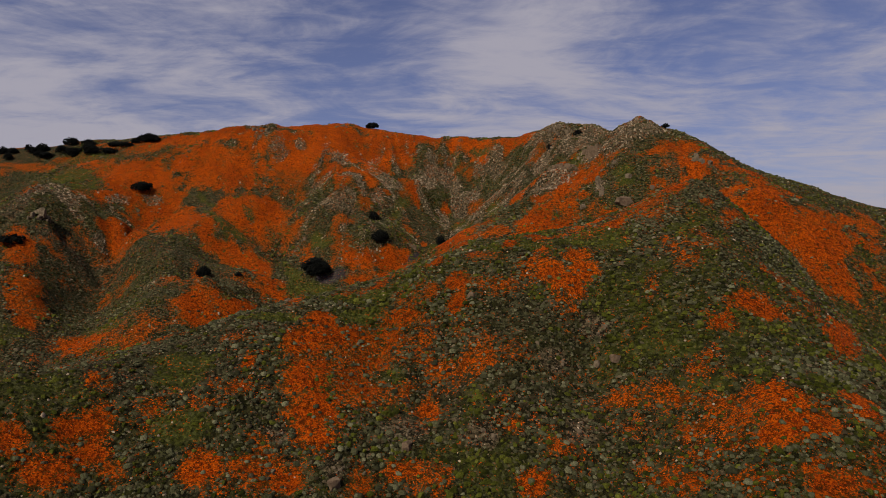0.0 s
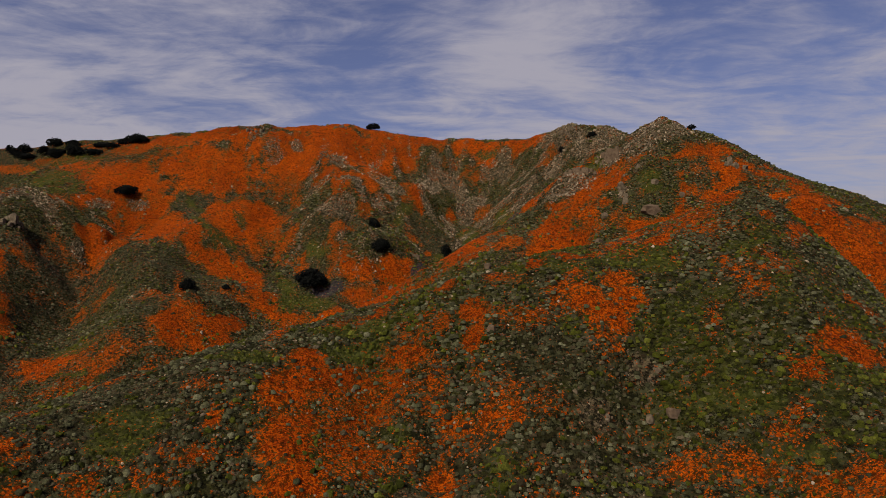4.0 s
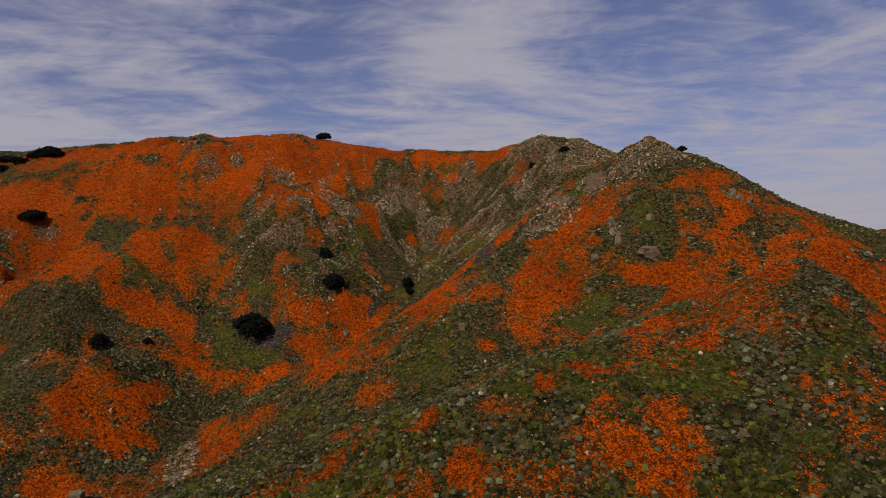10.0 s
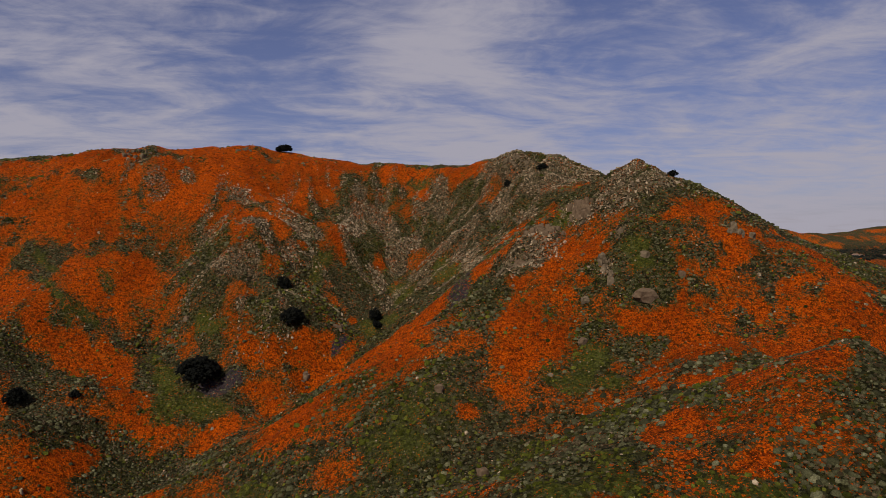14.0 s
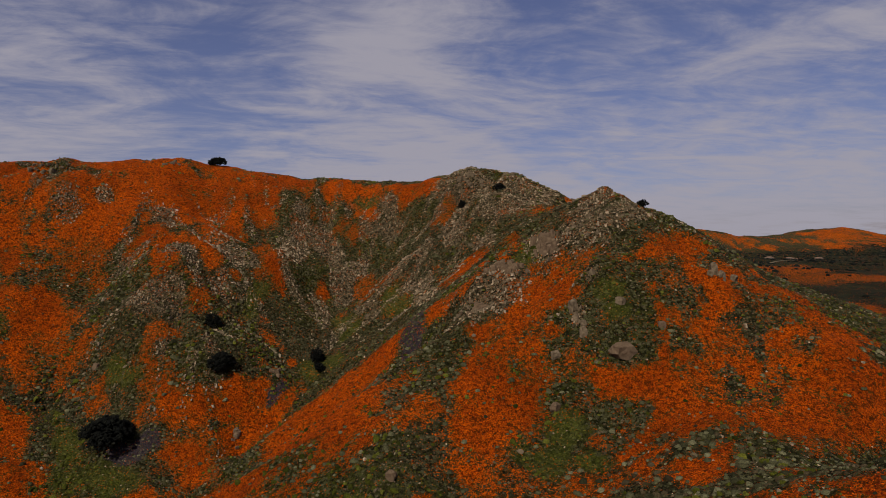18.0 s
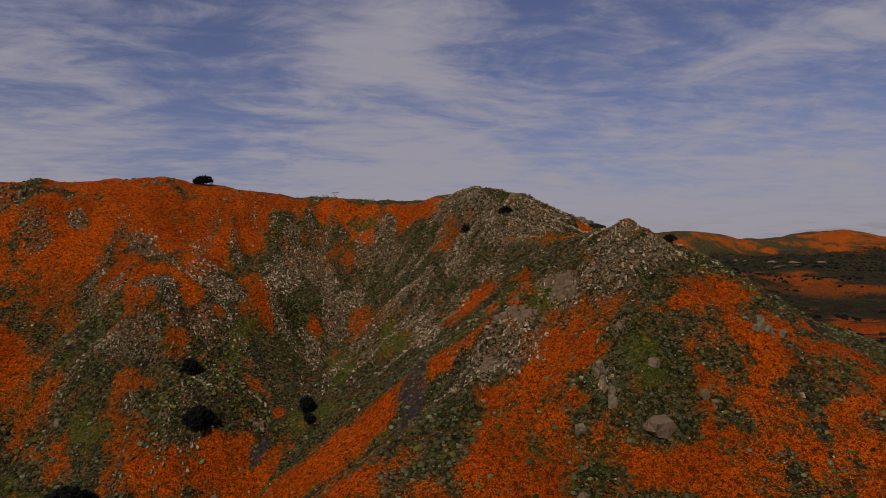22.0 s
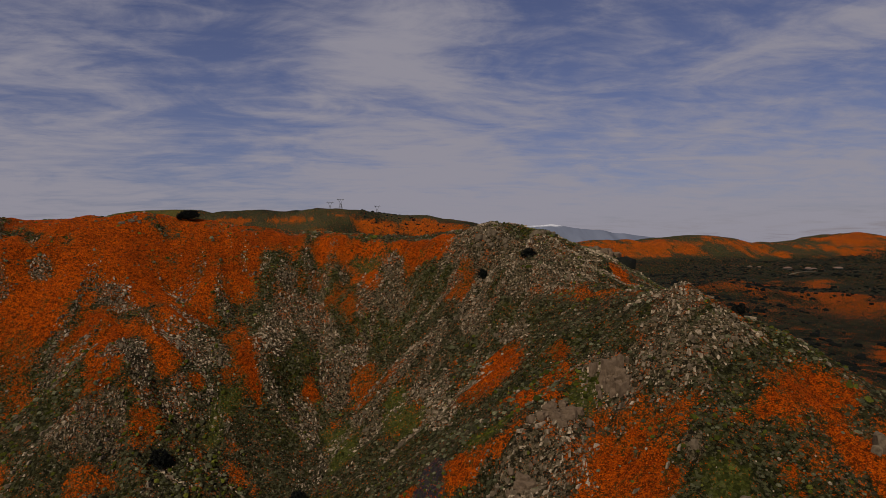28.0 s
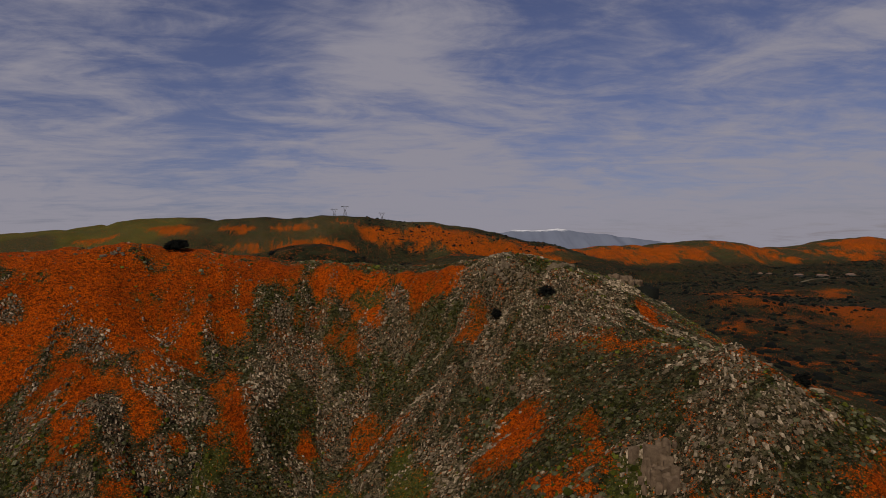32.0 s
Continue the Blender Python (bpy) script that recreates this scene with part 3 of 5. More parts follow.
POPPIES_MIDDLE_C = [(0, 193, 13.4, 8, 97), (-8, 208, 16.5, 4.5, 96), (28, 185, 5.7, 4.9, 73), (24, 176, 3.1, 2.6, 3), (32, 179, 3.4, 2.3, 3), (43, 199, 7.2, 4.9, 95), (48, 195, 4.8, 2.7, 76), (33, 189, 2.7, 1.8, 143), (-37, 206, 6.1, 4, 16)]
ROCKY_BACK_A = [(-123, 263, 4.2, 2.2, 171), (-135, 255, 4.8, 2.9, 67), (68, 219, 4.9, 3.1, 92), (-49, 298, 5.8, 2.8, 128), (-80, 299, 6.2, 4.1, 137), (-8, 298, 11.5, 3.8, 83), (6, 303, 3.6, 2.7, 114), (16, 297, 7.9, 2.2, 85), (-30, 284, 8.4, 4.6, 125), (-28, 266, 4.5, 3.2, 73), (-44, 257, 6.5, 3.9, 161), (55, 297, 15, 8, 98), (66, 277, 12.9, 9.8, 57), (26, 306, 5.9, 3.5, 133), (30, 258, 12.8, 3.5, 87), (-70, 305, 3.6, 2.3, 113), (-8, 301, 9.2, 3.7, 88), (7, 304, 4.3, 3, 113)]
ROCKY_BACK_B = [(-50, 299, 4.1, 3.2, 68), (-6, 318, 4.1, 2.5, 39), (12, 294, 5.9, 3.1, 85), (27, 315, 5, 2.9, 94), (57, 300, 12.1, 6.1, 136), (66, 219, 5.7, 4.1, 75), (50, 263, 6.7, 2.1, 108), (91, 304, 29.1, 4.7, 61), (-24, 283, 4.3, 3.8, 19), (44, 279, 7.7, 3, 93)]
ROCKY_FRONT = [(-5, 78, 3.2, 2.3, 18), (-12, 70, 1.3, 1.1, 65), (5, 77, 2.5, 1.7, 4), (-20, 74, 1.5, 1.2, 50), (23, 92, 2.9, 1.2, 166), (18, 79, 2.7, 2, 21), (16, 88, 2.6, 1.3, 32), (-27, 101, 3.6, 1.3, 134)]
ROCKY_MIDDLE = [(-47, 165, 7.8, 2.7, 114), (-47, 173, 5.9, 1.7, 113), (39, 209, 5, 2.7, 178), (31, 204, 5.8, 1.9, 83), (52, 213, 5, 2.6, 102), (60, 211, 7.4, 5, 85), (70, 209, 6, 4.3, 24), (48, 189, 2.6, 0.9, 62), (54, 195, 1.6, 0.8, 61), (51, 213, 2.8, 2.3, 115), (61, 210, 3.8, 3.2, 147), (36, 204, 7.2, 5, 6), (51, 214, 6.4, 3.3, 96)]
THIN_BACK_A = [(-31, 218, 4.1, 3.1, 6), (-130, 281, 9.8, 7.3, 29), (-69, 246, 6, 4.8, 29), (-65, 251, 7.6, 5.8, 140), (-54, 239, 5.8, 2.9, 132), (-35, 229, 4.8, 3.5, 163), (-31, 222, 5.9, 2.5, 2), (-145, 298, 15.3, 6.5, 171), (-151, 279, 21.2, 10.1, 161), (-196, 296, 15.6, 2.9, 163), (-17, 287, 12.6, 2.8, 95), (-6, 311, 5.2, 2.4, 85), (15, 300, 4.8, 1.3, 85), (6, 288, 5.5, 1.5, 87), (-69, 281, 10.2, 6.2, 123), (-60, 252, 9, 3.9, 126), (-32, 233, 3.8, 1.3, 176), (-55, 281, 12.6, 3.1, 113)]
THIN_BACK_B = [(-32, 259, 4.3, 2.9, 71), (14, 309, 5.1, 3.4, 164), (3, 320, 6.9, 3.2, 2)]
THIN_FRONT_A = [(-21, 69, 3.8, 1.4, 20), (-35, 73, 2, 1.8, 150), (-35, 65, 1.8, 1.3, 154), (-7, 93, 6.2, 2, 172), (-10, 90, 5.1, 3, 4), (5, 87, 4.4, 2, 162), (-5, 85, 4.2, 2, 11), (24, 82, 3.3, 1, 150), (29, 80, 3.7, 0.8, 153), (24, 78, 3.1, 1.5, 163), (8, 79, 2.7, 1.2, 14), (14, 76, 1.6, 0.8, 19), (32, 65, 2.4, 1, 150), (43, 63, 2.4, 1, 29), (40, 100, 3.3, 1.3, 4), (-12, 83, 4.9, 3.5, 61), (0, 88, 3, 1.9, 160), (-26, 78, 2.5, 1.5, 28)]
THIN_FRONT_B = [(16, 100, 3.3, 1.1, 163), (38, 97, 1.8, 1.1, 170), (-8, 110, 5.3, 2.5, 110), (7, 107, 3.4, 1.3, 159), (15, 102, 3.1, 1.6, 168), (9, 99, 3, 0.9, 175)]
THIN_MIDDLE = [(-9, 162, 5.9, 2.8, 135), (37, 184, 5.3, 4.7, 84), (-34, 176, 6.9, 4.7, 148), (68, 189, 3.3, 2.4, 10), (38, 191, 4.1, 2.1, 153), (69, 176, 5.5, 2.6, 172), (8, 180, 5, 2.1, 172), (-10, 175, 6.7, 2.8, 167), (16, 181, 3.6, 2.8, 161), (43, 182, 3.9, 2.6, 133), (35, 160, 4.9, 3.7, 117), (-79, 199, 13.6, 1.7, 117), (-73, 150, 2.4, 1.6, 0), (-122, 180, 13.9, 4.8, 120), (-15, 178, 11.9, 6.8, 153), (-1, 180, 5.4, 4.1, 30)]
BROKEN = dict(back=BROKEN_BACK, front=BROKEN_FRONT, middle=BROKEN_MIDDLE_A + BROKEN_MIDDLE_B + BROKEN_MIDDLE_C)
GRASSY = dict(back=GRASSY_BACK, front=GRASSY_FRONT_A + GRASSY_FRONT_B, middle=GRASSY_MIDDLE)
LUPINE = dict(back=LUPINE_BACK, middle=LUPINE_MIDDLE)
POPPIES = dict(back=POPPIES_BACK_A + POPPIES_BACK_B + POPPIES_BACK_C + POPPIES_BACK_D, front=POPPIES_FRONT_A + POPPIES_FRONT_B + POPPIES_FRONT_C, middle=POPPIES_MIDDLE_A + POPPIES_MIDDLE_B + POPPIES_MIDDLE_C)
ROCKY = dict(back=ROCKY_BACK_A + ROCKY_BACK_B, front=ROCKY_FRONT, middle=ROCKY_MIDDLE)
THIN = dict(back=THIN_BACK_A + THIN_BACK_B, front=THIN_FRONT_A + THIN_FRONT_B, middle=THIN_MIDDLE)


POPPIES_CREST = [(-60, 325, 30, 9, 165), (-20, 333, 28, 9, 0), (-104, 310, 22, 8, 170), (-40, 347, 44, 14, 0), (-92, 334, 34, 12, 0), (12, 325, 16, 6, 160), (-140, 308, 30, 8, 170), (36, 316, 12, 5, 150)]
FAR_BLOOM = [(300, 1530, 170, 40, 0), (430, 1500, 150, 60, 0), (500, 1470, 120, 50, 0), (-330, 1600, 60, 25, 0), (-480, 1580, 50, 22, 0), (150, 1570, 80, 45, -15), (250, 1590, 70, 60, 20), (340, 1560, 90, 90, -20), (450, 1560, 80, 80, 0), (540, 1560, 60, 60, 0), (-60, 1610, 70, 25, 0), (-170, 1600, 60, 22, 0), (60, 1640, 60, 20, 0), (1100, 1940, 190, 130, 0), (1400, 1960, 130, 140, 0), (1860, 1930, 280, 190, 0), (2300, 1950, 260, 180, 0), (860, 1930, 140, 130, 0),
             (347, 590, 34, 24, 15), (420, 580, 70, 26, -10), (360, 553, 40, 22, 0), (300, 515, 40, 26, 0), (420, 520, 90, 30, 0), (250, 640, 40, 20, 0), (640, 900, 120, 50, 0), (150, 420, 40, 25, 0), (75, 395, 22, 30, 0), (-60, 1500, 160, 50, 0)]


def patches(x, y, spec, edge=0.45, core=1.0):
    """core inside the patches, 0 outside, with edges frayed by noise and drawn out down the slope."""
    wob = 0.62 * fractal(x, y, 9, 4, 51, 0.65) + 0.40 * STREAKS(x, y) + 0.30 * fractal(x, y, 2.4, 3, 55, 0.65)
    m = np.zeros_like(x)
    for cx, cy, rx, ry, turn in spec:
        q = (np.abs(x - cx) < 2.4 * rx) & (np.abs(y - cy) < 2.4 * rx)
        if not q.any():
            continue
        c, s = math.cos(radians(turn)), math.sin(radians(turn))
        u, v = ((x[q] - cx) * c + (y[q] - cy) * s) / rx, (-(x[q] - cx) * s + (y[q] - cy) * c) / max(ry, 1.5)
        m[q] = np.maximum(m[q], core * smooth(1 + edge, 1 - edge, np.hypot(u, v) + wob[q]))
    return m


def cover(x, y):
    """Share of poppies, bare rock, fresh grass and lupine at plan points (flat arrays)."""
    craggy = ellipses(x, y, CRAGGY)
    rock = np.maximum.reduce([patches(x, y, r) for r in ROCKY.values()])
    rock = np.maximum(rock, craggy * smooth(0.0, 0.5, 1.25 * STREAKS(x, y) + 0.65 * fractal(x, y, 7, 3, 57)))
    grass = np.maximum.reduce([patches(x, y, g, 0.6, 0.85) for g in GRASSY.values()])
    fresh = smooth(-0.05, 0.32, fractal(x, y, 14, 4, 63, 0.6)) * smooth(240, 150, y)
    grass = np.maximum(grass, 0.55 * fresh * (1 - rock))
    lupine = np.maximum.reduce([patches(x, y, u) for u in LUPINE.values()])
    dense = np.maximum.reduce([patches(x, y, POPPIES["front"], 0.6, 0.86), patches(x, y, POPPIES["middle"], 0.5, 0.92), patches(x, y, POPPIES["back"], 0.5, 0.92), patches(x, y, POPPIES_CREST, 0.5, 0.92)])
    thin = np.maximum.reduce([patches(x, y, p, 0.7, 0.55) for p in THIN.values()])
    broken = np.maximum.reduce([patches(x, y, p, 0.65, 0.92) for p in BROKEN.values()])
    broken = broken * (1 - 0.85 * smooth(-0.02, 0.20, fractal(x, y, 9, 4, 75, 0.65) + 0.25 * STREAKS(x, y)))
    stray = 0.48 * smooth(0.12, 0.46, fractal(x, y, 13, 4, 61, 0.6)) * (np.abs(x) < 330)
    poppy = np.maximum.reduce([dense, thin, broken, stray])
    gaps = smooth(0.10, 0.40, fractal(x, y, 5, 4, 71, 0.7) + 0.25 * STREAKS(x, y))
    poppy = poppy * (1 - np.where(y < 135, 0.6, 0.35) * gaps) * (1 - 0.65 * rock) * (1 - 0.9 * lupine) * (1 - 0.75 * smooth(0.5, 0.8, grass))
    far = smooth(420, 650, np.hypot(x, y - 150))
    bloom = 0.58 * smooth(0.5, 1.0, ellipses(x, y, FAR_BLOOM) + 1.3 * fractal(x, y, 70, 7, 83, 0.8))
    poppy = poppy * (1 - far) + bloom * far
    return poppy, rock, grass * (1 - poppy), lupine


def GROUND_Z(x, y):
    return ground_height(x, y, False)


P_, R_, G_, U_ = cover(GX.ravel(), GY.ravel())
_xf, _yf = GX.ravel(), GY.ravel()
BRUSH_ = smooth(140, 240, np.hypot(_xf - 40, _yf - 200)) * smooth(-0.35, 0.15, fractal(_xf, _yf, 150, 5, 87, 0.6) + 0.5 * smooth(150, 105, GZ.ravel())) * smooth(60, 160, _xf + 0.25 * _yf) * (1 - 0.8 * smooth(1750, 1900, _yf))
MUSTARD_ = smooth(900, 1500, _yf) * smooth(-0.1, 0.3, fractal(_xf, _yf, 230, 4, 89)) * smooth(200, -300, _xf)
for key, values in (("poppy", P_), ("rock", R_), ("grass", G_), ("lupine", U_), ("brush", BRUSH_), ("mustard", MUSTARD_)):
    att = ground_mesh.attributes.new(key, "FLOAT", "POINT")
    att.data.foreach_set("value", values.astype(np.float32))

# ---- materials ----


class Nodes:
    """Short-hand for building one node material."""

    def __init__(self, name, roughness=0.9):
        self.mat = bpy.data.materials.new(name)
        self.mat.use_nodes = True
        self.nt = self.mat.node_tree
        self.bsdf = self.nt.nodes["Principled BSDF"]
        self.bsdf.inputs["Roughness"].default_value = roughness
        self.bsdf.inputs["Specular IOR Level"].default_value = 0.05
        self.pos = self.nt.nodes.new("ShaderNodeNewGeometry").outputs["Position"]

    def put(self, socket, v):
        if isinstance(v, (int, float)):
            socket.default_value = v
        elif isinstance(v, tuple):
            socket.default_value = (*(0.76 * c for c in v[:3]), 1)
        else:
            self.nt.links.new(v, socket)

    def noise(self, scale, detail=4, rough=0.55, vector=None):
        n = self.nt.nodes.new("ShaderNodeTexNoise")
        n.inputs["Scale"].default_value, n.inputs["Detail"].default_value, n.inputs["Roughness"].default_value = scale, detail, rough
        self.put(n.inputs["Vector"], vector or self.pos)
        return n.outputs["Fac"]

    def cells(self, scale, out="Distance"):
        n = self.nt.nodes.new("ShaderNodeTexVoronoi")
        n.inputs["Scale"].default_value = scale
        self.put(n.inputs["Vector"], self.pos)
        return n.outputs[out]

    def chance(self, scale):
        """A random value for each cell of the ground."""
        n = self.nt.nodes.new("ShaderNodeSeparateColor")
        self.put(n.inputs[0], self.cells(scale, "Color"))
        return n.outputs[0]

    def math(self, op, a, b=0.0):
        n = self.nt.nodes.new("ShaderNodeMath")
        n.operation = op
        self.put(n.inputs[0], a), self.put(n.inputs[1], b)
        return n.outputs[0]

    def ramp(self, v, lo, hi, a=0.0, b=1.0):
        n = self.nt.nodes.new("ShaderNodeMapRange")
        n.interpolation_type = "SMOOTHSTEP"
        for k, s in zip(("Value", "From Min", "From Max", "To Min", "To Max"), (v, lo, hi, a, b)):
            self.put(n.inputs[k], s)
        return n.outputs[0]

    def mix(self, f, a, b):
        n = self.nt.nodes.new("ShaderNodeMix")
        n.data_type = "RGBA"
        self.put(n.inputs[0], f), self.put(n.inputs[6], a), self.put(n.inputs[7], b)
        return n.outputs[2]

    def attr(self, name):
        n = self.nt.nodes.new("ShaderNodeAttribute")
        n.attribute_name = name
        return n.outputs["Fac"]

    def island(self):
        return self.nt.nodes.new("ShaderNodeNewGeometry").outputs["Random Per Island"]

    def bump(self, height, strength, distance):
        n = self.nt.nodes.new("ShaderNodeBump")
        n.inputs["Strength"].default_value, n.inputs["Distance"].default_value = strength, distance
        self.put(n.inputs["Height"], height)
        self.put(self.bsdf.inputs["Normal"], n.outputs[0])

    def done(self, colour):
        self.put(self.bsdf.inputs["Base Color"], colour)
        return self.mat


def ground_material():
    m = Nodes("hillside", 0.95)
    coarse, mid, fine, speck = m.noise(0.045, 5, 0.6), m.noise(0.35, 5, 0.65), m.noise(1.7, 5, 0.7), m.noise(5.5, 3, 0.7)
    tuft, tuft_edge = m.chance(1.5), m.cells(1.5)
    # patchy noise that paints shade between tufts, stones and petals into the colour
    gap_shade = m.math("ADD", m.noise(1.15, 4, 0.7), m.math("MULTIPLY", m.math("SUBTRACT", speck, 0.5), 0.7))
    pebble, petals = m.chance(3.1), m.chance(6.0)
    soil = m.mix(m.ramp(mid, 0.35, 0.65), (0.030, 0.025, 0.010), (0.082, 0.067, 0.030))
    green = m.mix(m.ramp(tuft, 0.1, 0.9), (0.028, 0.031, 0.006), (0.105, 0.103, 0.020))
    base = m.mix(m.ramp(m.math("ADD", coarse, m.math("MULTIPLY", fine, 0.5)), 0.55, 0.95), soil, green)
    base = m.mix(m.ramp(tuft, 0.55, 0.62, 0.0, 0.7), base, m.mix(m.ramp(tuft, 0.6, 1.0), (0.066, 0.067, 0.030), (0.118, 0.114, 0.056)))
    # dark shade between the tufts, put into the base colour
    base = m.mix(m.ramp(gap_shade, 0.51, 0.43, 0.0, 0.92), base, (0.009, 0.009, 0.003))
    base = m.mix(m.ramp(pebble, 0.93, 0.96, 0.0, 0.6), base, (0.19, 0.15, 0.10))
    stone = m.mix(m.ramp(pebble, 0.0, 1.0), (0.058, 0.042, 0.021), (0.29, 0.212, 0.122))
    # the same painted shade in the gaps of the stones
    stone = m.mix(m.ramp(gap_shade, 0.52, 0.44, 0.0, 0.94), stone, (0.016, 0.012, 0.007))
    rocky = m.ramp(m.math("ADD", m.attr("rock"), m.math("MULTIPLY", m.math("SUBTRACT", fine, 0.5), 1.2)), 0.35, 0.65)
    base = m.mix(m.math("MULTIPLY", rocky, 0.65), base, stone)
    lush = m.mix(m.ramp(pebble, 0.1, 0.9), (0.045, 0.055, 0.008), (0.125, 0.136, 0.020))
    grassy = m.ramp(m.math("ADD", m.attr("grass"), m.math("MULTIPLY", m.math("SUBTRACT", fine, 0.5), 1.6)), 0.3, 0.9)
    base = m.mix(m.math("MULTIPLY", grassy, 0.7), base, lush)
    violet = m.ramp(m.math("ADD", m.attr("lupine"), m.math("SUBTRACT", fine, 0.5)), 0.3, 0.8)
    base = m.mix(m.math("MULTIPLY", violet, 0.6), base, (0.055, 0.040, 0.062))
    far_green = m.mix(m.ramp(m.noise(0.02, 5, 0.65), 0.35, 0.65), (0.030, 0.032, 0.012), (0.075, 0.074, 0.026))
    base = m.mix(m.ramp(m.attr("mustard"), 0.2, 0.9, 0.0, 0.5), base, m.mix(m.noise(0.03, 4), far_green, (0.16, 0.135, 0.012)))
    base = m.mix(m.math("MULTIPLY", m.attr("brush"), 0.94), base, m.mix(m.ramp(m.noise(0.09, 5, 0.7), 0.4, 0.65), (0.010, 0.012, 0.006), (0.034, 0.036, 0.016)))
    petal = m.mix(m.ramp(petals, 0.1, 0.9), (0.24, 0.027, 0.0008), (0.74, 0.125, 0.001))
    petal = m.mix(m.ramp(mid, 0.45, 0.75, 0.0, 0.5), petal, (0.20, 0.032, 0.003))
    grain = m.math("ADD", m.math("MULTIPLY", m.math("SUBTRACT", fine, 0.5), 1.6), m.math("ADD", m.math("MULTIPLY", m.math("SUBTRACT", petals, 0.5), 0.6), m.math("MULTIPLY", m.math("SUBTRACT", pebble, 0.5), 0.4)))
    bloom = m.ramp(m.math("ADD", m.attr("poppy"), m.math("ADD", grain, m.math("MULTIPLY", m.math("SUBTRACT", mid, 0.5), 1.3))), 0.36, 0.58)
    halo = m.ramp(m.math("ADD", m.attr("poppy"), m.math("ADD", m.math("MULTIPLY", grain, 0.4), m.math("MULTIPLY", m.math("SUBTRACT", mid, 0.5), 0.8))), 0.14, 0.46, 0.0, 0.6)
    base = m.mix(halo, base, m.mix(m.ramp(tuft, 0.2, 0.8), (0.085, 0.046, 0.006), (0.17, 0.066, 0.004)))
    petal = m.mix(m.ramp(coarse, 0.42, 0.68, 0.0, 0.45), petal, (0.17, 0.020, 0.001))
    # poppies, with painted shade between the petals
    base = m.mix(bloom, base, m.mix(m.ramp(gap_shade, 0.50, 0.41, 0.0, 0.8), petal, (0.045, 0.014, 0.001)))
    m.bump(m.math("ADD", m.math("SUBTRACT", fine, m.math("MULTIPLY", tuft_edge, 0.4)), m.math("MULTIPLY", speck, 0.5)), 1.0, 1.1)
    return m.done(base)


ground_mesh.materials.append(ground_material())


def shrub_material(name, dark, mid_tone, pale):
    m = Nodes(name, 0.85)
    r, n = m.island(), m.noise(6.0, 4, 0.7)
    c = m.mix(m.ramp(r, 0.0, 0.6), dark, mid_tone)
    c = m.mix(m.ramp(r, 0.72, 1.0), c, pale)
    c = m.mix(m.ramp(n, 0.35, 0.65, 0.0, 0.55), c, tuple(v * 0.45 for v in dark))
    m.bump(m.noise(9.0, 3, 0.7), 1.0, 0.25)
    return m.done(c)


SAGE = shrub_material("sage_leaf", (0.036, 0.036, 0.016), (0.130, 0.127, 0.062), (0.255, 0.245, 0.135))
LUSH = shrub_material("green_leaf", (0.032, 0.037, 0.005), (0.100, 0.108, 0.013), (0.185, 0.19, 0.028))
DRY = shrub_material("dry_twig", (0.044, 0.032, 0.015), (0.11, 0.084, 0.044), (0.21, 0.163, 0.095))
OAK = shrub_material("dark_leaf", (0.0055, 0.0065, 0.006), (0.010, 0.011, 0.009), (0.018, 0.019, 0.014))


def rock_material(name, dark, pale):
    m = Nodes(name, 0.9)
    n, q = m.noise(1.6, 6, 0.65), m.noise(7.0, 4, 0.7)
    c = m.mix(m.ramp(n, 0.3, 0.7), dark, pale)
    c = m.mix(m.ramp(q, 0.55, 0.75, 0.0, 0.6), c, tuple(v * 0.5 for v in dark))
    c = m.mix(m.ramp(m.island(), 0.1, 0.9, 0.0, 0.8), c, tuple(v * 0.55 for v in dark))
    m.bump(m.math("ADD", n, q), 0.8, 0.2)
    return m.done(c)


GRANITE = rock_material("granite", (0.165, 0.122, 0.076), (0.62, 0.48, 0.325))
PINK_ROCK = rock_material("pinkish_granite", (0.18, 0.122, 0.076), (0.47, 0.33, 0.22))


def poppy_material():
    m = Nodes("poppy_petal", 0.6)
    r = m.island()
    c = m.mix(m.ramp(r, 0.0, 1.0), (0.30, 0.030, 0.0008), (0.72, 0.120, 0.001))
    return m.done(m.mix(m.ramp(m.noise(0.045, 5, 0.6), 0.42, 0.68, 0.0, 0.5), c, (0.22, 0.024, 0.001)))


POPPY = poppy_material()


def lump(rng, seg, rings, flat, rough):
    """A rounded clump without an underside: vertices and triangles."""
    v, f = [], []
    for i in range(rings):
        a = (i / rings) * math.pi / 2 * 1.0 - 0.18 * (i == 0)
        for k in range(seg):
            th = 2 * math.pi * (k + 0.5 * (i % 2)) / seg
            r = math.cos(a) * rng.uniform(1 - rough, 1 + rough)
            v.append((r * math.cos(th), r * math.sin(th), flat * math.sin(a) * rng.uniform(1 - rough, 1 + rough)))
    v.append((0, 0, flat * rng.uniform(0.9, 1.1)))
    for i in range(rings - 1):
        for k in range(seg):
            a, b, c, d = i * seg + k, i * seg + (k + 1) % seg, (i + 1) * seg + k, (i + 1) * seg + (k + 1) % seg
            f += [(a, b, d), (a, d, c)] if i % 2 else [(a, b, c), (b, d, c)]
    top = (rings - 1) * seg
    f += [(top + k, top + (k + 1) % seg, len(v) - 1) for k in range(seg)]
    return np.array(v), np.array(f)


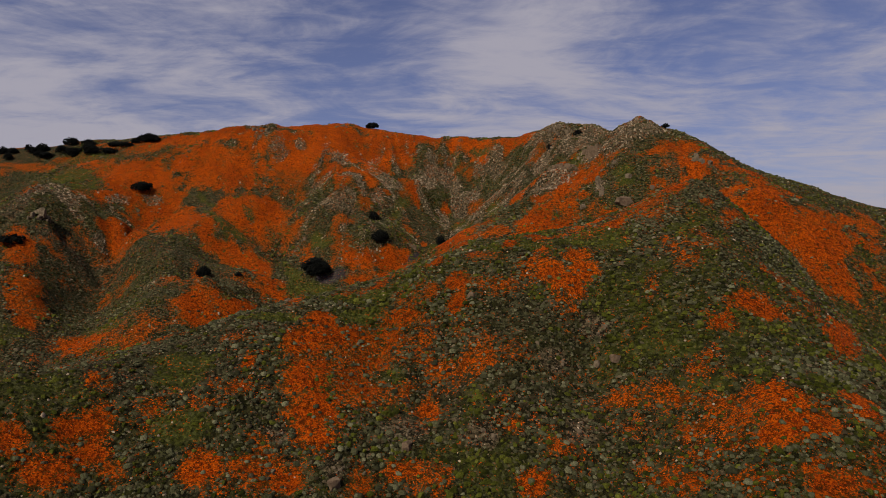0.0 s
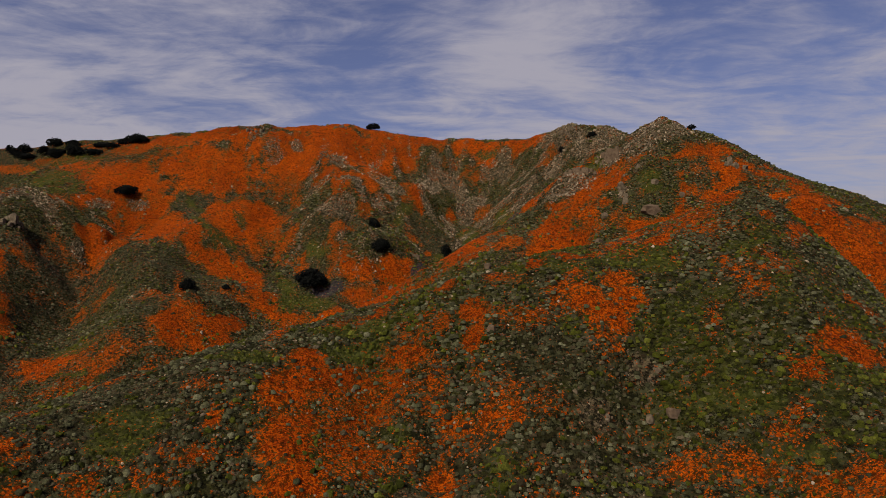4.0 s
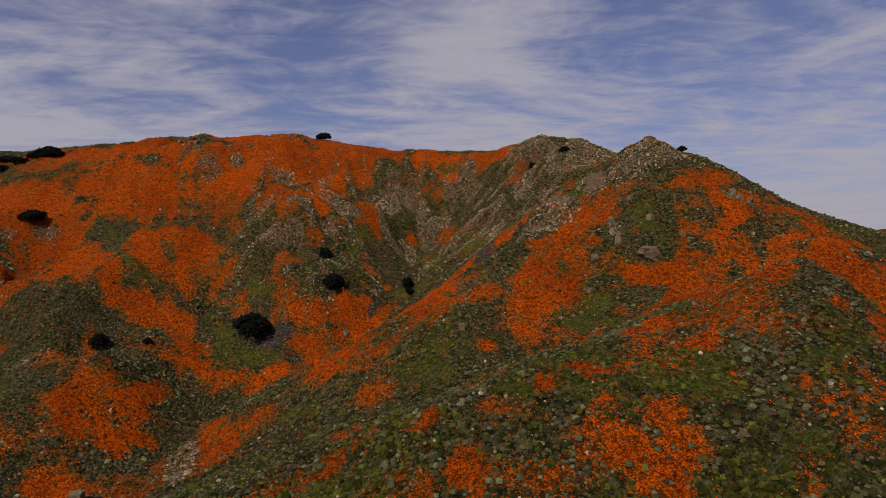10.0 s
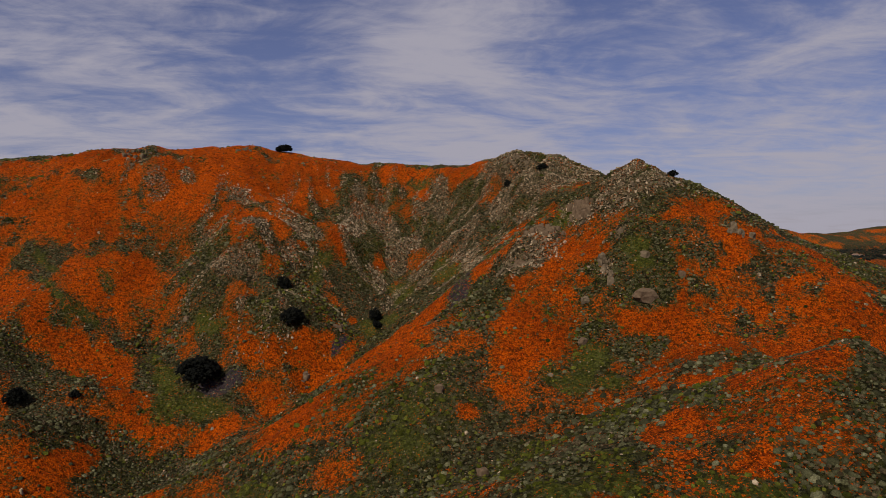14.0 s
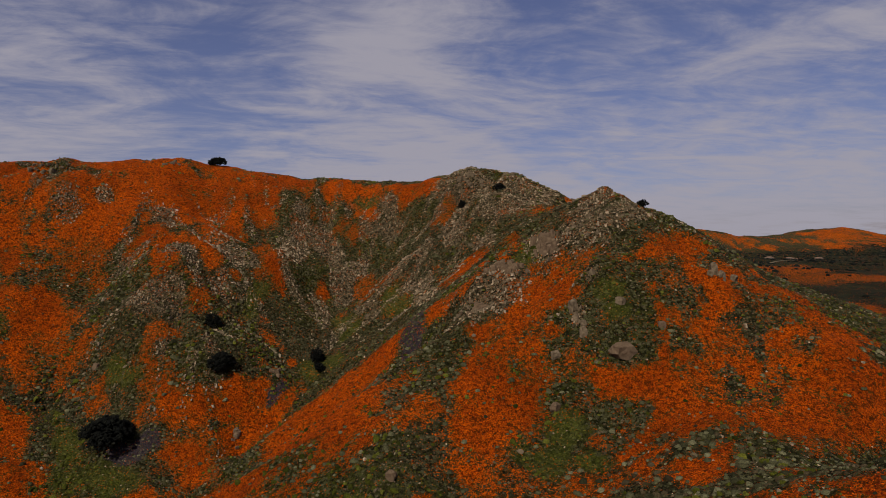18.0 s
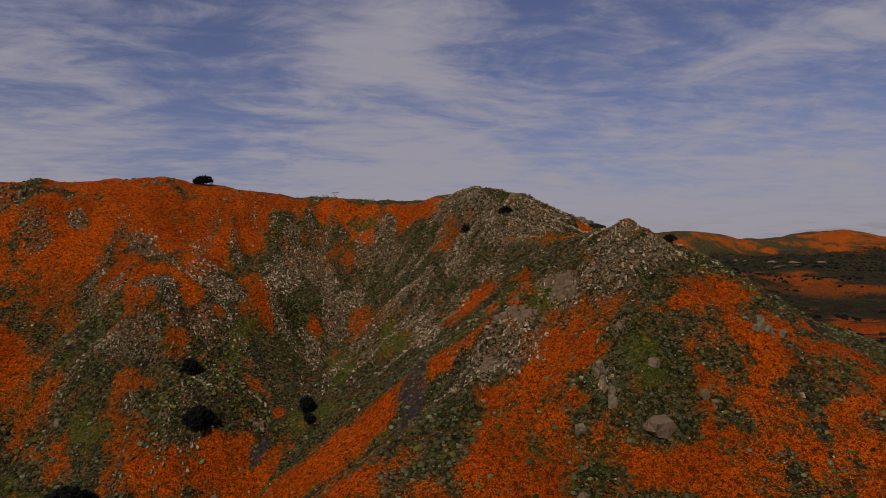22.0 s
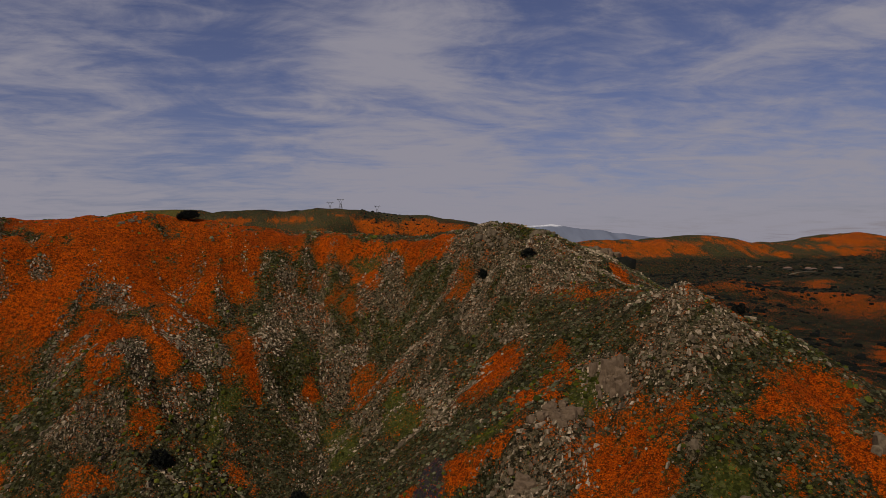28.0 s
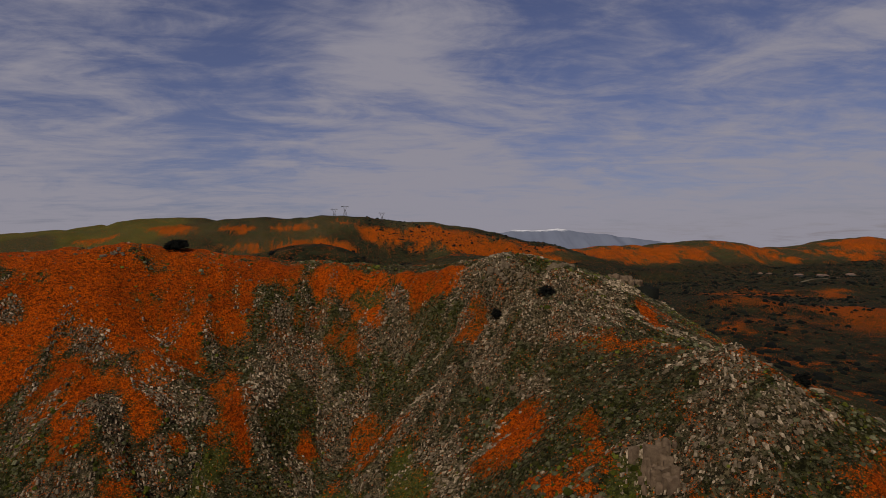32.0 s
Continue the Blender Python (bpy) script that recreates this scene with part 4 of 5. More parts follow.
def chip(rng):
    """An angular stone."""
    b = bmesh.new()
    bmesh.ops.create_icosphere(b, subdivisions=1, radius=1)
    for v in b.verts:
        v.co *= rng.uniform(0.65, 1.2)
        v.co.z *= 0.75
    v, f = np.array([v.co[:] for v in b.verts]), np.array([[q.index for q in p.verts] for p in b.faces])
    b.free()
    keep = ~(v[f][:, :, 2].mean(1) < -0.45)
    return v, f[keep]


def slab(rng):
    """A thin upright stone, leaning, broken at the top."""
    w, d = rng.uniform(0.5, 0.9), rng.uniform(0.25, 0.5)
    v = [(sx * w * rng.uniform(0.8, 1.1), sy * d * rng.uniform(0.8, 1.2), -0.5) for sx, sy in ((-1, -1), (1, -1), (1, 1), (-1, 1))]
    lean = rng.uniform(-0.35, 0.35)
    v += [(sx * w * rng.uniform(0.35, 0.95) + lean, sy * d * rng.uniform(0.5, 1.0), rng.uniform(0.7, 1.6)) for sx, sy in ((-1, -1), (1, -1), (1, 1), (-1, 1))]
    f = [(0, 1, 5), (0, 5, 4), (1, 2, 6), (1, 6, 5), (2, 3, 7), (2, 7, 6), (3, 0, 4), (3, 4, 7), (4, 5, 6), (4, 6, 7)]
    return np.array(v), np.array(f)


def strew(name, shapes, x, y, size, material, label, category, sink=0.1, tall=None, smooth_shade=True, seed=5, downhill=0.0):
    """Many small clumps or stones standing on the ground, as one stretch of cover."""
    rng = np.random.default_rng(seed)
    z = surface_z(x, y)
    which, spin = rng.integers(0, len(shapes), len(x)), rng.uniform(0, 2 * math.pi, len(x))
    if downhill:
        i, j = STREAKS.cell(x, y, STREAKS.fall.shape)
        spin = STREAKS.fall[j, i] + rng.normal(0, 0.35, len(x))
    tall = np.ones(len(x)) if tall is None else tall
    V, Fc, base = [], [], 0
    for k, (v, f) in enumerate(shapes):
        q = np.flatnonzero(which == k)
        if not len(q):
            continue
        c, s = np.cos(spin[q])[:, None], np.sin(spin[q])[:, None]
        ax = rng.uniform(0.75, 1.3, len(q))[:, None] * (1 + downhill)
        X = (v[None, :, 0] * c * ax - v[None, :, 1] * s) * size[q, None] + x[q, None]
        Y = (v[None, :, 0] * s * ax + v[None, :, 1] * c) * size[q, None] + y[q, None]
        Z = v[None, :, 2] * (size * tall)[q, None] + z[q, None] - sink * size[q, None]
        V.append(np.stack([X, Y, Z], -1).reshape(-1, 3))
        Fc.append((f[None] + (np.arange(len(q)) * len(v))[:, None, None] + base).reshape(-1, 3))
        base += len(q) * len(v)
    me = mesh_from(name, np.concatenate(V), np.concatenate(Fc), smooth_shade)
    me.materials.append(material)
    return tagged(new(name, me), label, category, kind="stuff")


def surface_z(x, y):
    """Height of the ground sheet itself, between its grid lines."""
    i = np.clip(np.searchsorted(gx, x) - 1, 0, nx - 2)
    j = np.clip(np.searchsorted(gy, y) - 1, 0, ny - 2)
    f, g = (x - gx[i]) / (gx[i + 1] - gx[i]), (y - gy[j]) / (gy[j + 1] - gy[j])
    return (GZ[j, i] * (1 - f) + GZ[j, i + 1] * f) * (1 - g) + (GZ[j + 1, i] * (1 - f) + GZ[j + 1, i + 1] * f) * g


def sown(x0, x1, y0, y1, step, seed):
    rng = np.random.default_rng(seed)
    X, Y = np.meshgrid(np.arange(x0, x1, step), np.arange(y0, y1, step))
    X, Y = X.ravel() + rng.uniform(-0.6, 0.6, X.size) * step, Y.ravel() + rng.uniform(-0.6, 0.6, X.size) * step
    return X, Y, rng


_r = random.Random(4)
SMALL = [lump(_r, 5, 2, 0.8, 0.32) for _ in range(12)]
SPIKY = [lump(_r, 6, 2, 0.95, 0.45) for _ in range(12)]
TUFTS = [lump(_r, 4, 1, 0.8, 0.35) for _ in range(8)]
CHIPS = [chip(_r) for _ in range(12)]
SLABS = [slab(_r) for _ in range(14)]

# the slopes area by area: extent in plan and spacing of the growth
AREAS = (("front", (-60, 88, 55, 130), 0.47, 11), ("middle", (-95, 128, 130, 225), 0.74, 12), ("back", (-185, 130, 225, 348), 0.98, 13), ("west", (-185, -95, 135, 225), 1.1, 14))
for area, (x0, x1, y0, y1), step, seed in AREAS:
    x, y, rng = sown(x0, x1, y0, y1, step, seed)
    p, r, g, u = cover(x, y)
    thick = 0.45 + 0.55 * smooth(-0.3, 0.25, fractal(x, y, 7, 4, 91, 0.6) + (0.0 if area == "front" else 0.5) * STREAKS(x, y))
    live = rng.random(len(x)) < thick * (1 - 0.90 * smooth(0.1, 0.7, p)) * (1 - 0.75 * r) * (1 - 0.8 * g)
    grow = smooth(-0.2, 0.35, fractal(x, y, 17, 3, 95))
    size = step ** 0.5 * np.clip(0.38 * np.exp(rng.normal(0, 0.36, len(x))), 0.16, 0.80) * (0.8 + 0.4 * grow)
    kind = rng.random(len(x)) + 0.75 * fractal(x, y, 16, 4, 97, 0.6)
    lush = live & ((kind > 0.80) | (g > 0.45))
    dry = live & ~lush & (kind < 0.16)
    sage = live & ~lush & ~dry
    strew("sage_scrub", SMALL, x[sage], y[sage], size[sage] * 0.88, SAGE, "grey-green sage scrub in rounded clumps on the slope", "scrub", smooth_shade=area in ("front", "middle"), seed=seed)
    strew("green_scrub", SPIKY, x[lush], y[lush], size[lush] * 0.8, LUSH, "low green bushes and grass tufts on the slope", "scrub", smooth_shade=False, seed=seed + 1)
    strew("dry_scrub", SMALL, x[dry], y[dry], size[dry] * 0.75, DRY, "dry brown twiggy shrubs on the slope", "scrub", smooth_shade=False, seed=seed + 2)
    x, y, rng = sown(x0, x1, y0, y1, max(step * 0.50, 0.29), seed + 20)
    p, r, g, u = cover(x, y)
    q = rng.random(len(x)) < 0.75 * smooth(0.2, 0.95, p + 0.8 * fractal(x, y, 2.2, 3, 99))
    strew("poppy_patch", TUFTS, x[q], y[q], step ** 0.6 * rng.uniform(0.07, 0.19, len(x))[q] * (1.0 if area == "front" else 0.8), POPPY, "bright orange poppies in dense bloom on the slope", "poppies", smooth_shade=False, seed=seed + 3)
    x, y, rng = sown(x0, x1, y0, y1, step * 1.15, seed + 40)
    p, r, g, u = cover(x, y)
    q = rng.random(len(x)) < (0.045 if area == "front" else 0.07) * (1 - p) + 0.25 * r
    size = step ** 0.5 * rng.uniform(0.10, 0.30, len(x)) * (1 + 1.2 * (rng.random(len(x)) < 0.06))
    strew("loose_stones", CHIPS, x[q], y[q], size[q], GRANITE, "grey-brown granite stones among the scrub", "stones", sink=0.2, tall=rng.uniform(0.7, 1.8, q.sum()), smooth_shade=False, seed=seed + 4)
    if area in ("middle", "back"):
        x, y, rng = sown(x0, x1, y0, y1, 0.60, seed + 60)
        p, r, g, u = cover(x, y)
        q = rng.random(len(x)) < 0.62 * smooth(0.15, 0.7, r + 0.3 * STREAKS(x, y))
        strew("rock_ribs", SLABS, x[q], y[q], np.clip(0.22 * np.exp(rng.normal(0, 0.45, len(x))), 0.09, 0.62)[q], GRANITE, "upright weathered granite slabs in ribs down the slope", "rock ribs", sink=0.1, tall=rng.uniform(0.4, 0.95, q.sum()), smooth_shade=False, seed=seed + 5, downhill=0.8)

# ---- trees, rocks and far things ----


def part(name, bm, material, parent, label=""):
    me = bpy.data.meshes.new(name)
    bm.to_mesh(me)
    bm.free()
    me.materials.append(material)
    ob = new(name, me)
    ob.parent = parent
    return tagged(ob, label)


def empty(name, x, y, z, label, category, group="", turn=0.0):
    ob = new(name)
    ob.matrix_world = pose(x, y, z, 0, 0, turn)
    return tagged(ob, label, category, group)


def tube(bm, a, b, r0, r1, seg=7):
    a, b = Vector(a), Vector(b)
    turn = (b - a).to_track_quat("Z", "Y").to_matrix()
    rows = []
    for p, r in ((a, r0), (b, r1)):
        rows.append([bm.verts.new(p + turn @ Vector((r * math.cos(2 * math.pi * k / seg), r * math.sin(2 * math.pi * k / seg), 0))) for k in range(seg)])
    for k in range(seg):
        bm.faces.new((rows[0][k], rows[0][(k + 1) % seg], rows[1][(k + 1) % seg], rows[1][k]))
    bm.faces.new(rows[1])


def bark_material():
    m = Nodes("bark", 0.95)
    n = m.noise(5.0, 5, 0.7)
    m.bump(n, 0.8, 0.1)
    return m.done(m.mix(m.ramp(n, 0.3, 0.7), (0.03, 0.024, 0.018), (0.09, 0.072, 0.055)))


BARK = bark_material()


def crown_mesh(rng, blobs, leaf):
    """Many small leaf clumps over the outside of a few overlapping masses: (centre, radii) each."""
    V, Fc, n = [], [], 0
    for (cx, cy, cz), (rx, ry, rz) in blobs:
        count = int(34 * (rx * ry + ry * rz + rx * rz) / leaf ** 2 / 26)
        for _ in range(count):
            d = Vector((rng.gauss(0, 1), rng.gauss(0, 1), rng.gauss(0, 1) * 0.9 + 0.25)).normalized()
            if d.z < -0.55:
                continue
            k = rng.uniform(0.72, 1.06)
            c = np.array((cx + rx * d.x * k, cy + ry * d.y * k, cz + rz * d.z * k))
            v, f = SMALL[rng.randrange(len(SMALL))]
            r = Matrix.Rotation(rng.uniform(0, 6.3), 3, "Z") @ Matrix.Rotation(rng.uniform(-0.9, 0.9), 3, "X")
            w = v * leaf * rng.uniform(0.6, 1.25) @ np.array(r).T
            V.append(w + c), Fc.append(f + n)
            n += len(v)
            for _ in range(3):                      # loose sprays of leaves beyond the clumps
                e = c + np.array(d) * leaf * rng.uniform(0.5, 1.1) + np.array([rng.uniform(-1, 1) for _ in range(3)]) * leaf * 0.7
                tri = np.array([[rng.uniform(-1, 1) for _ in range(3)] for _ in range(3)]) * leaf * 0.4
                V.append(tri + e), Fc.append(np.array([[0, 1, 2]]) + n)
                n += 3
    return mesh_from("crown", np.concatenate(V), np.concatenate(Fc), False)


def tree(name, x, y, width, height, label, seed, lobes=5, group=""):
    rng = random.Random(seed)
    top = empty(name, x, y, float(surface_z(np.array([x]), np.array([y]))[0]) - 0.1 * height, label, "tree" if height > 3.2 else "bush", group, rng.uniform(0, 360))
    r = width / 2
    blobs = [((0, 0, height * 0.46), (r * 0.66, r * 0.62, height * 0.5))]
    for k in range(lobes):
        a = 2 * math.pi * (k + rng.uniform(-0.3, 0.3)) / lobes
        s = rng.uniform(0.32, 0.5)
        blobs.append(((r * 0.58 * math.cos(a), r * 0.52 * math.sin(a), height * rng.uniform(0.24, 0.56)), (r * s, r * s, height * rng.uniform(0.28, 0.42))))
    b = bmesh.new()
    tube(b, (0, 0, -0.6), (0, 0, height * 0.3), 0.05 * height + 0.05, 0.035 * height + 0.03)
    part("trunk", b, BARK, top)
    for (cx, cy, cz), _ in blobs[1:4]:
        b = bmesh.new()
        tube(b, (0, 0, height * 0.22), (cx * 0.8, cy * 0.8, cz), 0.03 * height + 0.02, 0.012 * height + 0.01, 5)
        part("limb", b, BARK, top)
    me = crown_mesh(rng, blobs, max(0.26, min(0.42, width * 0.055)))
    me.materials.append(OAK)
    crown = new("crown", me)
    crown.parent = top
    return top


tree("oak_tree", -45.4, 222.5, 11.2, 7.0, "broad dark evergreen oak on the valley floor", 1, 7)
tree("round_bush", -28, 252.6, 4.4, 4.2, "dark round evergreen bush alone on the gravelly slope", 2)
tree("round_bush", -24, 237.8, 6.6, 5.2, "dark evergreen bush with a lower side clump, on the slope", 3, 6)
tree("round_bush", -0.8, 249.5, 4.4, 4.6, "dark bush in the head of the gully", 4)
tree("round_bush", -0.4, 245.2, 3.2, 2.6, "small dark bush in the gully", 5)
tree("round_bush", -79, 204.5, 4.8, 4.2, "dark round bush on the side of the knoll", 6)
tree("round_bush", -69, 209, 3.0, 1.6, "low dark shrub on the edge of the poppies", 7)
tree("oak_tree", -129, 266, 9.5, 4.6, "dark spreading oak in a rocky hollow", 8, 6)
tree("oak_tree", -39, 341, 7.6, 3.6, "dark oak standing alone on the ridge top", 9, 6)
tree("oak_tree", -146, 307, 6.2, 5.0, "dark oak on the skyline of the ridge", 10)
tree("round_bush", 61.8, 283.5, 4.4, 2.8, "dark bush clinging to the crag", 11)
tree("round_bush", 49.6, 288.5, 2.8, 3.4, "dark bush in a cleft of the crag", 12)
tree("round_bush", 77.6, 216.5, 3.0, 2.0, "low dark bush near the rocky peak", 13)
tree("round_bush", -140, 201, 7.5, 3.4, "dark bush on the scrubby knob", 14)
tree("round_bush", -170, 252, 4.5, 2.4, "low dark bush behind the knob", 15)
tree("round_bush", 108, 330, 4.0, 2.6, "dark bush beside pale crags", 16)
_r = random.Random(77)
for k in range(26):
    f = k / 25
    x = -235 + 92 * f + _r.uniform(-3, 3)
    tree("ridge_tree", x, 318 - 14 * f + _r.uniform(-9, 4), _r.uniform(4.5, 8.5), _r.uniform(2.6, 5.2), "dark evergreen oak in a row along the ridge", 100 + k, 4, "trees along the ridge")

# larger sage bushes on the front hill, each standing free of the low cover
def bush_mesh(seed, leaf):
    rng = random.Random(seed)
    V, Fc, n = [], [], 0
    for _ in range(44):
        d = Vector((rng.gauss(0, 1), rng.gauss(0, 1), abs(rng.gauss(0, 0.9)) + 0.1)).normalized()
        v, f = TUFTS[rng.randrange(len(TUFTS))]
        turn = d.to_track_quat("Z", "Y").to_matrix() @ Matrix.Rotation(rng.uniform(0, 6.3), 3, "Z")
        w = v * rng.uniform(0.22, 0.36) @ np.array(turn).T
        k = rng.uniform(0.6, 0.95)
        V.append(w + np.array((d.x * k, d.y * k, d.z * k * 0.8))), Fc.append(f + n)
        n += len(v)
    me = mesh_from("foliage", np.concatenate(V), np.concatenate(Fc), False)
    me.materials.append(leaf)
    return me


BUSHES = []
for k in range(8):
    top = empty("sage_bush", 0, 0, -50, "rounded grey-green sage bush on the front hill", "bush", "sage bushes on the front hill")
    leaf = new("foliage", bush_mesh(700 + k, DRY if k == 7 else LUSH if k in (2, 5) else SAGE))
    leaf.parent = top
    b = bmesh.new()
    for j in range(5):
        a = 2 * math.pi * j / 5 + k
        tube(b, (0, 0, -0.25), (0.5 * math.cos(a), 0.5 * math.sin(a), 0.45), 0.06, 0.03, 4)
    part("stems", b, BARK, top)
    BUSHES.append(top)
rng = np.random.default_rng(71)
x, y = rng.uniform(-45, 70, 1600), rng.uniform(58, 124, 1600)
p, r, g, u = cover(x, y)
q = np.flatnonzero((p < 0.2) & (g < 0.4) & (fractal(x, y, 12, 3, 131) > -0.05))[:260]
for n, i in enumerate(q):
    z = float(surface_z(x[i:i + 1], y[i:i + 1])[0])
    m = pose(x[i], y[i], z, 0, 0, rng.uniform(0, 360)) @ Matrix.Diagonal((*(rng.uniform(0.34, 0.58) * np.array((1, rng.uniform(0.85, 1.15), rng.uniform(0.8, 1.1)))), 1))
    if n < 8:
        BUSHES[n].matrix_world = m
    else:
        copy_thing(BUSHES[n % 8], m).scale = m.to_scale()

# rocks
_r = random.Random(9)
BLOCKS = []
for k in range(14):
    b = bmesh.new()
    bmesh.ops.create_cube(b, size=2)
    bmesh.ops.subdivide_edges(b, edges=b.edges[:], cuts=1, use_grid_fill=True)
    for v in b.verts:
        v.co = v.co.lerp(v.co.normalized() * 1.35, 0.45)
        v.co += Vector((_r.uniform(-0.22, 0.22), _r.uniform(-0.22, 0.22), _r.uniform(-0.2, 0.2)))
    bmesh.ops.triangulate(b, faces=b.faces[:])
    me = bpy.data.meshes.new("boulder")
    b.to_mesh(me)
    b.free()
    BLOCKS.append(me)
PALE_BLOCKS = [m.copy() for m in BLOCKS]
for m in BLOCKS:
    m.materials.append(GRANITE)
for m in PALE_BLOCKS:
    m.materials.append(PINK_ROCK)


def outcrop(cx, cy, rx, ry, turn, size, tall, count, label, seed, pale=False):
    rng = random.Random(seed)
    top = empty("rock_outcrop", cx, cy, float(surface_z(np.array([cx]), np.array([cy]))[0]), label, "rock")
    c, s = math.cos(radians(turn)), math.sin(radians(turn))
    for k in range(count):
        u, v = rng.gauss(0, 0.45) * rx, rng.gauss(0, 0.45) * ry
        x, y = u * c - v * s, u * s + v * c
        z = float(surface_z(np.array([cx + x]), np.array([cy + y]))[0])
        q = size * rng.uniform(0.35, 1.0) * (1.25 if k < 2 else 0.8)
        ob = new("boulder", (PALE_BLOCKS if pale else BLOCKS)[rng.randrange(14)])
        ob.parent = top
        h = q * tall * rng.uniform(0.7, 1.3)
        ob.matrix_world = pose(cx + x, cy + y, z + h * 0.25, rng.uniform(-16, 16), rng.uniform(-16, 16), rng.uniform(0, 360)) @ Matrix.Diagonal((q * rng.uniform(0.7, 1.1), q * rng.uniform(0.5, 0.9), h, 1))
    return top


for k, (cx, cy, rx, ry, turn) in enumerate(sum(ROCKY.values(), [])):
    rx, ry = min(rx, 16), min(ry, 9)
    n = int(min(26, 5 + rx * ry * 0.28))
    if cy < 130:
        outcrop(cx, cy, rx * 0.8, ry * 0.8, turn, 0.30, 0.8, n, "low grey stones breaking through the sage scrub", 300 + k)
    elif math.hypot(cx - 71, cy - 222) < 12:
        outcrop(cx, cy, rx, ry, turn, 0.40, 0.5, n, "low granite blocks on the flank of the pointed peak", 300 + k)
    else:
        outcrop(cx, cy, rx, ry, turn, 0.42, 0.95, int(n * 1.3), "weathered grey-brown granite blocks on the hillside", 300 + k)
outcrop(51.2, 212.5, 3.8, 3.0, 80, 0.95, 2.0, 40, "pinkish cliff of split granite slabs", 501, True)
outcrop(41.5, 212, 5.5, 2.6, 150, 1.2, 0.8, 44, "broken pinkish granite shelf above the poppies", 502, True)
outcrop(32.5, 206, 3.5, 2.2, 60, 1.0, 0.8, 28, "broken pinkish granite shelf above the poppies", 503, True)
outcrop(57, 302, 8.0, 3.0, -20, 0.95, 0.9, 30, "jagged granite crest of the double peak", 504)
outcrop(70, 297, 7.0, 3.0, 20, 0.95, 0.9, 26, "jagged granite crest of the double peak", 505)
outcrop(70, 220, 7.0, 5.0, 0, 0.45, 0.4, 26, "heap of grey granite blocks on the pointed peak", 506)
outcrop(-90, 314, 9.0, 5.0, 30, 0.9, 0.8, 28, "grey crag on the poppy-covered ridge", 507)
outcrop(-54, 330, 5.0, 2.5, 40, 0.8, 0.7, 12, "grey rocks on the ridge top", 508)
outcrop(112, 340, 9.0, 4.0, 40, 1.9, 1.2, 26, "pale jagged crags along the ridge", 509, True)
outcrop(-141, 217, 5.0, 4.0, 0, 1.3, 1.0, 12, "grey rocks on the scrubby knob", 510)
outcrop(-12, 242, 3.0, 1.4, 60, 0.9, 0.8, 10, "pale stones along the dry gully", 511, True)
outcrop(-20, 226, 3.0, 2.0, 60, 1.2, 0.6, 8, "bare tan rock beside the dry gully", 512, True)
outcrop(-54.5, 244, 1.2, 0.8, 60, 0.8, 1.2, 3, "white boulders standing among poppies", 513, True)
outcrop(77, 187, 3.0, 0.8, 0, 0.9, 1.3, 7, "upright granite slabs among poppies", 514)
outcrop(47.4, 187.4, 1.4, 3.0, 10, 0.8, 1.3, 8, "upright granite slabs on the green slope", 515)


def lone_boulder(x, y, sx, sy, sz, turn, label, k, pale=True):
    ob = new("boulder", (PALE_BLOCKS if pale else BLOCKS)[k % 14])
    z = float(surface_z(np.array([x]), np.array([y]))[0])
    ob.matrix_world = pose(x, y, z + sz * 0.35, 6, -4, turn) @ Matrix.Diagonal((sx, sy, sz, 1))
    return tagged(ob, label, "boulder")


lone_boulder(52.2, 179.3, 1.9, 1.4, 1.2, 15, "large pale flat-topped boulder on the poppy slope", 1)
for k, (x, y, q) in enumerate(((41.7, 185, 0.8), (38, 176, 0.8), (61, 181, 0.7), (56, 187, 0.8), (4.5, 97.4, 0.5), (24.4, 87.7, 0.6), (22, 88.6, 0.5), (12.6, 146.7, 0.8), (9, 168, 0.7), (-60, 155, 1.1), (-12, 68, 0.6), (-4.4, 75, 0.6))):
    lone_boulder(x, y, q, q * 0.8, q * 0.9, 40 * k, "pale granite boulder among low scrub", k, k % 3 != 0)

# far: power pylons on the green hill
def steel_material():
    m = Nodes("galvanised_steel", 0.55)
    m.bsdf.inputs["Metallic"].default_value = 0.6
    return m.done(m.mix(m.noise(0.8, 3), (0.16, 0.16, 0.17), (0.26, 0.26, 0.27)))


STEEL = steel_material()


